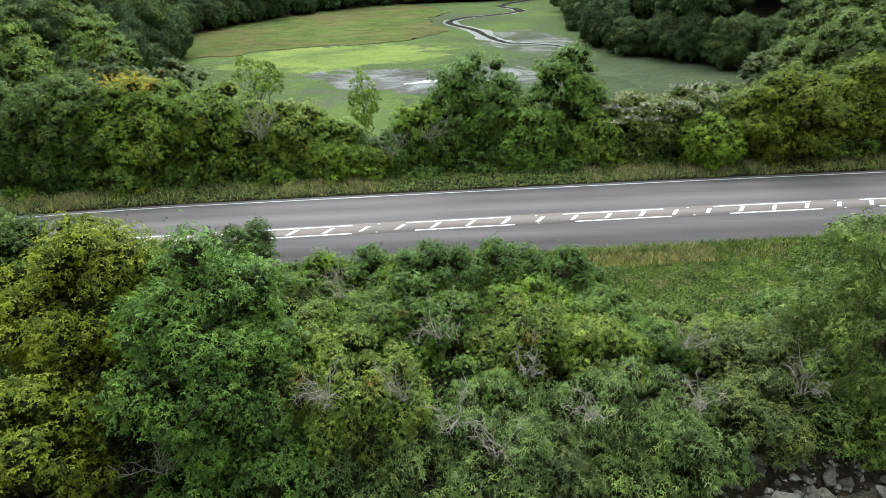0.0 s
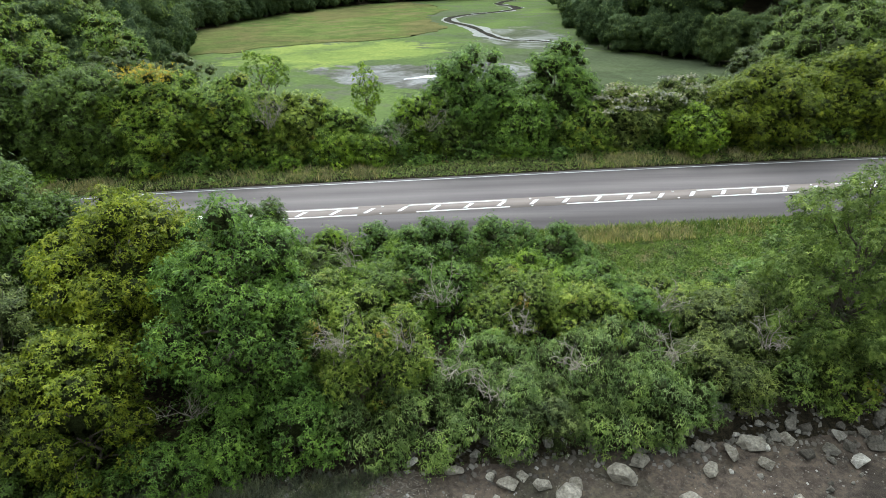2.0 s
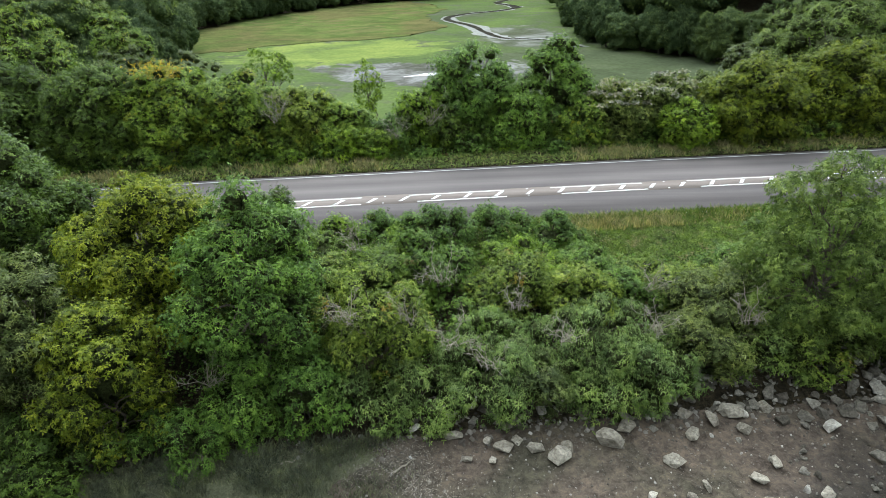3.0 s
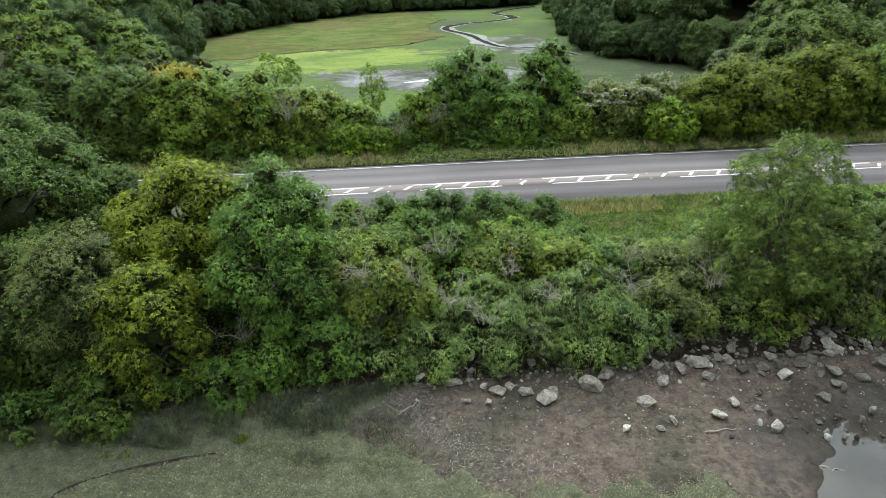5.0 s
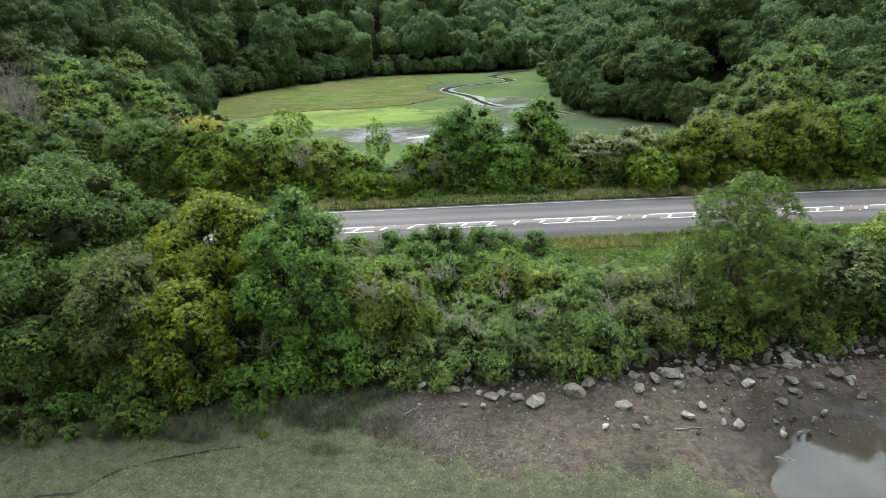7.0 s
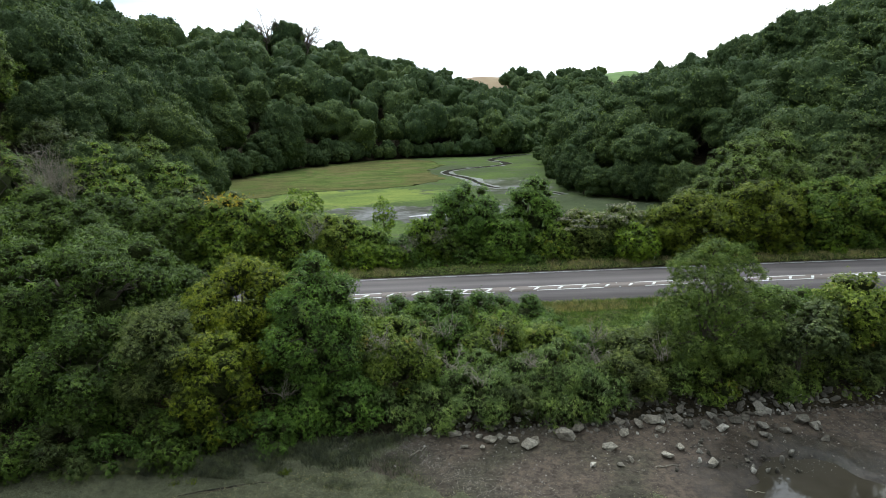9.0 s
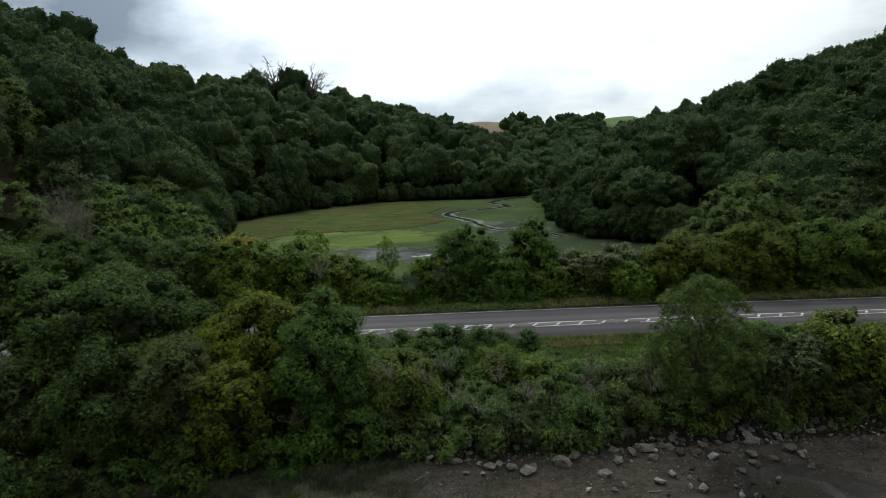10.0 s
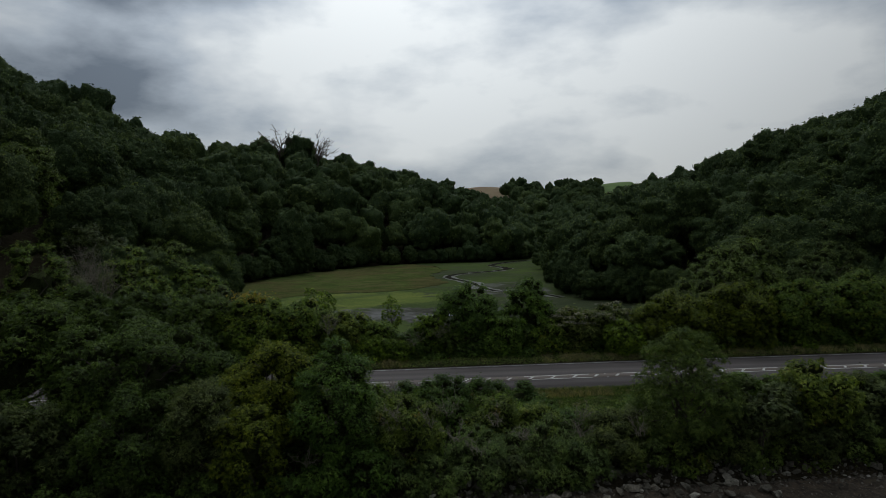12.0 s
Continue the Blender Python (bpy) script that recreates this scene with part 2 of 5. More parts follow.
def mud_material():
    k = Mat("shingly_tidal_mud", 0.85, 0.15)
    big, mid, fine = k.noise(0.16, 4.0, 0.6, 0.6), k.noise(0.9, 6.0, 0.65), k.noise(7.0, 10.0, 0.82)
    c = k.ramp(big, (0.36, (0.064, 0.058, 0.040)), (0.5, (0.096, 0.076, 0.058)), (0.62, (0.086, 0.068, 0.053)), (0.74, (0.064, 0.058, 0.042)))
    c = k.mix(0.7, c, k.ramp(mid, (0.3, (0.620, 0.620, 0.620)), (0.55, (1.0, 1.0, 1.0)), (0.75, (1.3, 1.26, 1.2))), "MULTIPLY")
    c = k.mix(0.8, c, k.ramp(fine, (0.3, (0.500, 0.500, 0.500)), (0.6, (1.05, 1.04, 1.02)), (0.8, (1.7, 1.65, 1.55))), "MULTIPLY")
    grit = k.noise(2.6, 8.0, 0.78, 0.4)
    c = k.mix(0.9, c, k.ramp(grit, (0.38, (0.42, 0.41, 0.40)), (0.5, (1.0, 1.0, 1.0)), (0.62, (1.5, 1.47, 1.4))), "MULTIPLY")
    # soaked ground round the pool
    mp = k.t.nodes.new("ShaderNodeMapping")
    mp.vector_type = "TEXTURE"
    mp.inputs["Location"].default_value = (16.9, 6.6, -2.8)
    mp.inputs["Scale"].default_value = (6.4, 5.4, 1.0)
    k.t.links.new(k.co.outputs["Object"], mp.inputs[0])
    ln = k.t.nodes.new("ShaderNodeVectorMath")
    ln.operation = "LENGTH"
    k.t.links.new(mp.outputs[0], ln.inputs[0])
    wet = k.ramp(k.math("ADD", k.math("SUBTRACT", 1.0, ln.outputs["Value"]), k.math("SUBTRACT", k.noise(0.7, 6.0, 0.65), 0.5)), (0.0, 0.0), (0.25, 1.0))
    c = k.mix(wet, c, k.mix(1.0, c, (0.5, 0.5, 0.48), "MULTIPLY"))
    k.bump(k.math("ADD", fine, k.math("MULTIPLY", mid, 2.0)), 0.7, 0.03)
    return k.done(c, k.mix(wet, (0.86, 0.86, 0.86), (0.30, 0.30, 0.30)))


def marsh_material():
    """Algae over mud, with a bright bed and wet bare mud where the creek spreads."""
    k = Mat("algae_covered_mud", 0.9, 0.0)
    big, mid, fine = k.noise(0.030, 5.0, 0.6, 0.8), k.noise(0.11, 8.0, 0.68, 0.6), k.noise(1.6, 6.0, 0.75)
    rag = k.math("MULTIPLY", k.math("SUBTRACT", k.noise(0.085, 8.0, 0.7, 0.8), 0.5), 2.2)

    def bed(x, y, rx, ry, turn):
        mp = k.t.nodes.new("ShaderNodeMapping")
        mp.vector_type = "TEXTURE"
        mp.inputs["Location"].default_value = (x, y, -2.3)
        mp.inputs["Rotation"].default_value = (0, 0, radians(turn))
        mp.inputs["Scale"].default_value = (rx, ry, 1)
        k.t.links.new(k.co.outputs["Object"], mp.inputs[0])
        ln = k.t.nodes.new("ShaderNodeVectorMath")
        ln.operation = "LENGTH"
        k.t.links.new(mp.outputs[0], ln.inputs[0])
        d = k.math("ADD", k.math("SUBTRACT", 1.0, ln.outputs["Value"]), rag)
        return k.ramp(d, (0.0, 0.0), (0.14, 1.0))

    c = k.ramp(big, (0.36, (0.072, 0.092, 0.044)), (0.50, (0.084, 0.116, 0.042)), (0.62, (0.104, 0.142, 0.046)))
    c = k.mix(k.ramp(mid, (0.51, 0.0), (0.63, 0.75)), c, (0.095, 0.096, 0.072))
    c = k.mix(k.math("MULTIPLY", bed(24, 84, 34, 26, -20), 0.8), c, k.ramp(mid, (0.40, (0.050, 0.060, 0.036)), (0.60, (0.076, 0.090, 0.050))))
    bright = k.ramp(mid, (0.36, (0.108, 0.140, 0.052)), (0.47, (0.138, 0.180, 0.052)), (0.62, (0.188, 0.226, 0.064)))
    c = k.mix(bed(-23, 113, 23, 15, 25), c, bright)
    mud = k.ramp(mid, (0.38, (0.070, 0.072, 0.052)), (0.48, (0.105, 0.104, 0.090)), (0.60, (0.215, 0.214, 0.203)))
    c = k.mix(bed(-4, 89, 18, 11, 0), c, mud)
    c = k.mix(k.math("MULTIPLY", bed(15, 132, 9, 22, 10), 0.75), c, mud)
    c = k.mix(0.6, c, k.ramp(fine, (0.3, (0.6, 0.6, 0.6)), (0.7, (1.3, 1.3, 1.3))), "MULTIPLY")
    k.bump(fine, 0.4, 0.05)
    return k.done(c)


def saltmarsh_material():
    k = Mat("saltmarsh_turf", 0.95, 0.0)
    big, mid, fine = k.noise(0.035, 5.0, 0.6, 0.7), k.noise(0.16, 8.0, 0.72, 0.6), k.noise(2.4, 5.0, 0.75)
    c = k.ramp(big, (0.40, (0.116, 0.112, 0.049)), (0.48, (0.102, 0.118, 0.043)), (0.55, (0.090, 0.124, 0.039)), (0.63, (0.130, 0.126, 0.057)))
    c = k.mix(0.7, c, k.ramp(mid, (0.34, (0.56, 0.60, 0.58)), (0.66, (1.38, 1.3, 1.2))), "MULTIPLY")
    c = k.mix(0.7, c, k.ramp(fine, (0.3, (0.550, 0.550, 0.550)), (0.7, (1.3, 1.3, 1.25))), "MULTIPLY")
    k.bump(fine, 0.8, 0.15)
    return k.done(c)


def wet_mud_material():
    k = Mat("wet_grey_mud", 0.6, 0.06)
    mid, fine = k.noise(0.5, 6.0, 0.65, 0.8), k.noise(3.0, 4.0, 0.7)
    c = k.ramp(mid, (0.35, (0.060, 0.075, 0.045)), (0.5, (0.110, 0.115, 0.095)), (0.65, (0.170, 0.172, 0.155)))
    k.bump(fine, 0.25, 0.03)
    return k.done(c, k.ramp(mid, (0.45, 0.35), (0.62, 0.7)))


def dark_mud_material():
    k = Mat("dark_channel_mud", 0.9, 0.0)
    n = k.noise(1.2, 5.0)
    return k.done(k.ramp(n, (0.35, (0.020, 0.020, 0.016)), (0.65, (0.050, 0.046, 0.036))))


def water_material():
    k = Mat("still_brackish_water", 0.04, 0.5)
    n = k.noise(2.2, 3.0, 0.5)
    k.bump(n, 0.06, 0.02)
    k.b.inputs["IOR"].default_value = 1.33
    return k.done(k.ramp(k.noise(0.3, 4.0), (0.4, (0.034, 0.029, 0.020)), (0.65, (0.052, 0.046, 0.034))))


def asphalt_material():
    k = Mat("worn_asphalt", 0.85, 0.2)
    streak = k.noise(0.55, 5.0, 0.6, 0.0, (0.06, 1.6, 1.0))
    patch, grain = k.noise(0.22, 4.0), k.noise(42.0, 4.0, 0.8)
    c = k.ramp(streak, (0.34, (0.106, 0.094, 0.091)), (0.66, (0.142, 0.127, 0.120)))
    c = k.mix(0.25, c, k.ramp(patch, (0.3, (0.85, 0.85, 0.86)), (0.7, (1.12, 1.11, 1.1))), "MULTIPLY")
    c = k.mix(0.5, c, k.ramp(grain, (0.3, (0.75, 0.75, 0.75)), (0.7, (1.25, 1.25, 1.25))), "MULTIPLY")
    # paler worn wheel tracks in both lanes
    lane = k.math("ADD", k.attr("tint"), k.math("MULTIPLY", k.math("SUBTRACT", k.noise(0.3, 3.0, 0.5, 0.0, (0.1, 1.0, 1.0)), 0.5), 0.05))
    dark, pale = (0.84, 0.83, 0.84), (1.13, 1.12, 1.13)
    wear = k.ramp(lane, (0.0, (0.95, 0.94, 0.93)), (0.10, pale), (0.20, dark), (0.30, pale), (0.40, dark), (0.60, dark), (0.68, pale), (0.78, dark), (0.87, pale), (0.95, dark), (1.0, (1.05, 1.05, 1.05)))
    c = k.mix(1.0, c, wear, "MULTIPLY")
    k.bump(grain, 0.5, 0.006)
    return k.done(c)


def centre_material():
    k = Mat("buff_centre_strip", 0.85, 0.25)
    streak, grain = k.noise(0.7, 5.0, 0.6, 0.0, (0.08, 1.6, 1.0)), k.noise(38.0, 4.0, 0.8)
    c = k.ramp(streak, (0.32, (0.140, 0.116, 0.102)), (0.68, (0.200, 0.168, 0.146)))
    c = k.mix(0.5, c, k.ramp(grain, (0.3, (0.75, 0.75, 0.75)), (0.7, (1.25, 1.25, 1.25))), "MULTIPLY")
    k.bump(grain, 0.5, 0.006)
    return k.done(c)


def paint_material():
    k = Mat("worn_white_road_paint", 0.6, 0.35)
    n = k.noise(9.0, 6.0, 0.7)
    return k.done(k.ramp(n, (0.30, (0.42, 0.41, 0.39)), (0.48, (0.74, 0.74, 0.71)), (0.7, (0.82, 0.82, 0.79))))


def rock_material(name, joined=False, lift=1.0, even=0.0):
    k = Mat(name, 0.85, 0.25)
    n, f = k.noise(1.6, 5.0, 0.6), k.noise(9.0, 7.0, 0.7)
    g = k.geo.outputs["Random Per Island"] if joined else k.info()
    c = k.ramp(g, (0.0, (0.062, 0.055, 0.044)), (0.5, (0.125, 0.115, 0.096)), (0.85, (0.240, 0.226, 0.196)), (1.0, (0.42, 0.40, 0.36)))
    c = k.mix(even, c, (0.190, 0.172, 0.140))
    c = k.mix(1.0, c, (lift, lift, lift * 0.98), "MULTIPLY")
    c = k.mix(0.75, c, k.ramp(n, (0.32, (0.550, 0.530, 0.500)), (0.55, (1.0, 1.0, 1.0)), (0.75, (1.2, 1.2, 1.18))), "MULTIPLY")
    c = k.mix(0.9, c, k.ramp(f, (0.34, (0.45, 0.44, 0.41)), (0.5, (0.95, 0.95, 0.94)), (0.66, (1.4, 1.4, 1.36))), "MULTIPLY")
    k.bump(k.math("ADD", f, n), 1.0, 0.09)
    return k.done(c)


def pebble_material():
    k = Mat("mixed_shingle", 0.85, 0.25)
    f = k.noise(30.0, 3.0)
    c = k.ramp(k.geo.outputs["Random Per Island"], (0.0, (0.050, 0.043, 0.034)), (0.6, (0.105, 0.092, 0.074)), (0.95, (0.19, 0.175, 0.15)), (1.0, (0.42, 0.40, 0.36)))
    k.bump(f, 0.3, 0.01)
    return k.done(c)


def litter_material():
    k = Mat("bleached_drift_litter", 0.9, 0.1)
    c = k.ramp(k.geo.outputs["Random Per Island"], (0.0, (0.08, 0.07, 0.055)), (0.6, (0.14, 0.122, 0.095)), (1.0, (0.33, 0.30, 0.25)))
    return k.done(k.mix(0.5, c, k.ramp(k.noise(25.0, 3.0), (0.3, 0.7), (0.7, 1.2)), "MULTIPLY"))


def mat_material():
    k = Mat("saltmarsh_mat", 0.95, 0.05)
    big, mid, fine = k.noise(0.35, 4.0), k.noise(2.4, 6.0, 0.7), k.noise(14.0, 8.0, 0.8)
    c = k.ramp(fine, (0.36, (0.064, 0.066, 0.040)), (0.5, (0.118, 0.124, 0.078)), (0.66, (0.190, 0.196, 0.130)))
    c = k.mix(0.7, c, k.ramp(mid, (0.35, (0.6, 0.6, 0.55)), (0.65, (1.2, 1.2, 1.15))), "MULTIPLY")
    c = k.mix(0.6, c, k.ramp(big, (0.35, (0.8, 0.8, 0.8)), (0.65, (1.15, 1.15, 1.1))), "MULTIPLY")
    k.bump(k.math("ADD", fine, mid), 1.0, 0.08)
    return k.done(c)


def plain_material(name, a, b, scale=6.0, rough=0.6):
    k = Mat(name, rough, 0.35)
    n = k.noise(scale, 5.0)
    k.bump(n, 0.2, 0.01)
    return k.done(k.ramp(n, (0.35, a), (0.65, b)))


MASS = foliage_mass_material()
SOIL, MUD, MARSH, TURF = soil_material(), mud_material(), marsh_material(), saltmarsh_material()
WETMUD, DARKMUD, WATER, ASPHALT, BUFF = wet_mud_material(), dark_mud_material(), water_material(), asphalt_material(), centre_material()
SALTMAT, LITTER = mat_material(), litter_material()
PAINT, ROCK, PEBBLE = paint_material(), rock_material("weathered_limestone_boulder", False, 1.4), pebble_material()
ROCK_PALE = rock_material("pale_dry_limestone", False, 1.95, 0.5)
RUBBLE = rock_material("broken_limestone", True, 1.15)
FIELD_GREEN = plain_material("pasture_grass", (0.115, 0.19, 0.05), (0.15, 0.235, 0.065), 0.05, 0.95)
FIELD_TAN = plain_material("harvested_field", (0.28, 0.20, 0.12), (0.36, 0.27, 0.16), 0.05, 0.95)
POST_WHITE = plain_material("white_painted_post", (0.62, 0.62, 0.60), (0.78, 0.78, 0.75))
# pale tone paints the glint of sky on the marsh's shallow water
SKY_GLINT = plain_material("pale_sky_glint", (0.30, 0.30, 0.29), (0.46, 0.46, 0.45), 0.8, 0.35)
POST_RED = plain_material("red_reflector", (0.42, 0.05, 0.03), (0.55, 0.08, 0.05))

# ---- mesh tools ----
def grid_mesh(name, quads_v, quads_f, mat, tint=None, smooth=False):
    """A mesh from arrays of places (n, 3) and of faces (m, 3 or 4)."""
    me = bpy.data.meshes.new(name)
    v, f = np.ascontiguousarray(quads_v, dtype=np.float32), np.ascontiguousarray(quads_f, dtype=np.int32)
    n, k = f.shape
    me.vertices.add(len(v))
    me.vertices.foreach_set("co", v.ravel())
    me.loops.add(n * k)
    me.loops.foreach_set("vertex_index", f.ravel())
    me.polygons.add(n)
    me.polygons.foreach_set("loop_start", np.arange(0, n * k, k, dtype=np.int32))
    if smooth:
        me.polygons.foreach_set("use_smooth", np.ones(n, dtype=bool))
    if tint is not None:
        at = me.attributes.new("tint", "FLOAT", "POINT")
        at.data.foreach_set("value", np.ascontiguousarray(tint, dtype=np.float32))
    me.materials.append(mat)
    me.update()
    me.validate()
    return me


def part(name, me, parent, label=""):
    ob = new(name, me)
    ob.parent = parent
    if label:
        ob["label"] = label
    return ob


def thing(name, label, category, group="", kind="", at=(0, 0, 0)):
    ob = new(name)
    ob.empty_display_size = 0.2
    ob.location = at
    return tagged(ob, label, category, group, kind)


def unit(v):
    return v / np.maximum(np.linalg.norm(v, axis=1, keepdims=True), 1e-6)


def leaves(places, normals, size, rng, slim=0.55, droop=0.0, tri=False):
    """A slightly folded, pointed leaf at each place."""
    n = len(places)
    r = rng.normal(size=(n, 3))
    r[:, 2] -= droop
    a = unit(np.cross(normals, np.cross(r, normals)) + 1e-5)
    b = np.cross(normals, a)
    s = (size * rng.uniform(0.65, 1.35, n))[:, None]
    if tri:
        p = np.stack([places - a * s * 0.55, places + b * s * slim * 0.7 + a * s * 0.3, places + a * s * 0.45 - b * s * slim * 0.6], axis=1)
        return p.reshape(-1, 3), np.arange(3 * n).reshape(n, 3)
    p = np.stack([places - a * s * 0.5, places + b * s * slim * 0.5 + normals * s * 0.12, places + a * s * 0.5, places - b * s * slim * 0.5 + normals * s * 0.12], axis=1)
    return p.reshape(-1, 3), np.arange(4 * n).reshape(n, 4)


def ball(n, rng, low=-1.0):
    z = rng.uniform(low, 1.0, n)
    a = rng.uniform(0, 2 * np.pi, n)
    s = np.sqrt(1 - z * z)
    return np.stack([s * np.cos(a), s * np.sin(a), z], axis=1)


def rosettes(places, normals, size, rng, slim=0.5, petals=5, droop=0.25, tri=False):
    """A spray of leaves round each place: pointed leaves that spread from one twig end."""
    n = len(places)
    a = unit(np.cross(normals, rng.normal(size=(n, 3))) + 1e-5)
    b = np.cross(normals, a)
    s = (size * 0.5 * rng.uniform(0.7, 1.3, n))[:, None]
    verts = [places]
    for k in range(petals):
        w = (2 * np.pi * k / petals + rng.uniform(-0.35, 0.35, n))[:, None]
        d = a * np.cos(w) + b * np.sin(w)
        e = np.cross(normals, d)
        length = s * rng.uniform(0.7, 1.25, (n, 1))
        fall = rng.uniform(-0.9, 1.3, (n, 1)) * (droop + 0.2)
        d = d - normals * fall - np.array([0, 0, 1]) * (droop * 0.4)
        if tri:
            end = places + d * length - np.array([0, 0, 1]) * length * droop * 0.5
            verts += [end + e * length * slim * 0.5, end - e * length * slim * 0.5 - d * length * 0.25]
            continue
        mid = places + d * length * 0.55 + normals * length * 0.08
        verts += [mid + e * length * slim * 0.5, places + d * length - np.array([0, 0, 1]) * length * droop * 0.5, mid - e * length * slim * 0.5]
    m = 1 + (2 if tri else 3) * petals
    v = np.stack(verts, 1).reshape(-1, 3)
    base = (np.arange(n) * m)[:, None]
    if tri:
        return v, np.concatenate([base + np.array([0, 1 + 2 * k, 2 + 2 * k]) for k in range(petals)])
    f = np.concatenate([base + np.array([0, 1 + 3 * k, 2 + 3 * k, 3 + 3 * k]) for k in range(petals)])
    return v, f


FLAT = np.array([1.1, 1.1, 0.92])


def crown_points(rng, centre, radii, boughs, bough_r, per_bough, low=-0.5, lift=0.6, cone=0.0, loose=0.42):
    """Sprays on many boughs that fill a crown. Returns the sprays' places and normals, and the boughs' middles and sizes."""
    centre, radii = np.array(centre, float), np.array(radii, float)
    d = ball(boughs, rng, low)
    reach = rng.uniform(0.25, 0.95, boughs) ** 0.5
    mid = d * reach[:, None] * (radii - bough_r * 0.55)
    if cone:
        f = 1 - cone * np.clip(mid[:, 2:3] / radii[2], -1, 1)
        mid[:, :2] *= f
    mid += centre + rng.normal(size=(boughs, 3)) * bough_r * 0.2
    br = bough_r * rng.uniform(0.5, 1.4, boughs)
    out_b = unit((mid - centre) / radii)
    pts, nor = [], []
    for i in range(boughs):
        m = max(6, int(per_bough * (br[i] / bough_r) ** 2))
        sd = unit(ball(m, rng) + out_b[i] * 0.6 + np.array([0, 0, 0.32]))
        shoot = 1 + 0.45 * rng.random(m) ** 7
        rr = br[i] * rng.uniform(0.6, 1.12, m) * shoot * (1 + 0.18 * np.sin(sd[:, 0] * 5 + i) * np.sin(sd[:, 1] * 5 + 2 * i))
        pts.append(mid[i] + sd * rr[:, None] * FLAT)
        nor.append(unit(sd * 0.8 + np.array([0, 0, lift]) + rng.normal(size=(m, 3)) * loose))
    pts, nor = np.concatenate(pts), np.concatenate(nor)
    # leaves die off in the shade inside the crown
    shade = np.zeros(len(pts), int)
    for i in range(boughs):
        shade += (((pts - mid[i]) / FLAT) ** 2).sum(axis=1) < (0.66 * br[i]) ** 2
    # and grow thinner on the side away from the open shore
    thin = (nor[:, 1] > 0.35) & (nor[:, 2] < 0.6) & (rng.random(len(pts)) < 0.55)
    pts, nor = pts[(shade == 0) & ~thin], nor[(shade == 0) & ~thin]
    return pts, nor, mid, br


def ico(level):
    bm = bmesh.new()
    bmesh.ops.create_icosphere(bm, subdivisions=level, radius=1.0)
    bm.verts.ensure_lookup_table()
    v = np.array([q.co[:] for q in bm.verts])
    f = np.array([[q.index for q in face.verts] for face in bm.faces])
    bm.free()
    return v, f


def box_ball(n):
    """A unit ball of 6 n n quads."""
    index, verts, faces = {}, [], []
    for axis in range(3):
        for sign in (-1, 1):
            for i in range(n):
                for j in range(n):
                    face = []
                    for u, w in ((i, j), (i + 1, j), (i + 1, j + 1), (i, j + 1))[::sign]:
                        p = [0.0, 0.0, 0.0]
                        p[axis], p[(axis + 1) % 3], p[(axis + 2) % 3] = float(sign), math.tan((2 * u / n - 1) * 0.785), math.tan((2 * w / n - 1) * 0.785)
                        key = tuple(round(q, 3) for q in p)
                        if key not in index:
                            index[key] = len(verts)
                            verts.append(p)
                        face.append(index[key])
                    faces.append(face)
    return unit(np.array(verts)), np.array(faces)


BALL = box_ball(3)


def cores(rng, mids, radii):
    """Dense twigs in each bough's heart: uneven rounded bodies that carry painted gap shade."""
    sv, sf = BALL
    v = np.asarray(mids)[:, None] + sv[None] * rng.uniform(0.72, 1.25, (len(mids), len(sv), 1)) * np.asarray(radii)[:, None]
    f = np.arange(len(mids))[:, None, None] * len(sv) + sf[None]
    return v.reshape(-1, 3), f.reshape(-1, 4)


def tube(path, radii, sides=6):
    """A tapered tube along a path: places and quads."""
    path = np.array(path, float)
    t = np.gradient(path, axis=0)
    t = unit(t)
    u = unit(np.cross(t, np.array([0.31, 0.83, 0.47])))
    w = np.cross(t, u)
    ang = np.linspace(0, 2 * np.pi, sides, endpoint=False)
    ring = np.cos(ang)[None, :, None] * u[:, None] + np.sin(ang)[None, :, None] * w[:, None]
    v = (path[:, None] + ring * np.array(radii)[:, None, None]).reshape(-1, 3)
    f = [(i * sides + j, i * sides + (j + 1) % sides, (i + 1) * sides + (j + 1) % sides, (i + 1) * sides + j) for i in range(len(path) - 1) for j in range(sides)]
    return v, np.array(f)


def join(pieces):
    vs, fs, k = [], [], 0
    for v, f in pieces:
        vs.append(v)
        fs.append(np.asarray(f) + k)
        k += len(v)
    return np.concatenate(vs), np.concatenate(fs)


def limb_path(rng, a, b, steps=5, bend=0.12):
    a, b = np.array(a, float), np.array(b, float)
    s = np.linspace(0, 1, steps)[:, None]
    length = np.linalg.norm(b - a)
    p = a + (b - a) * s
    p += np.array([0, 0, 1]) * (np.sin(s * np.pi) * length * bend)
    p[1:-1] += rng.normal(size=(steps - 2, 3)) * length * 0.05
    return p


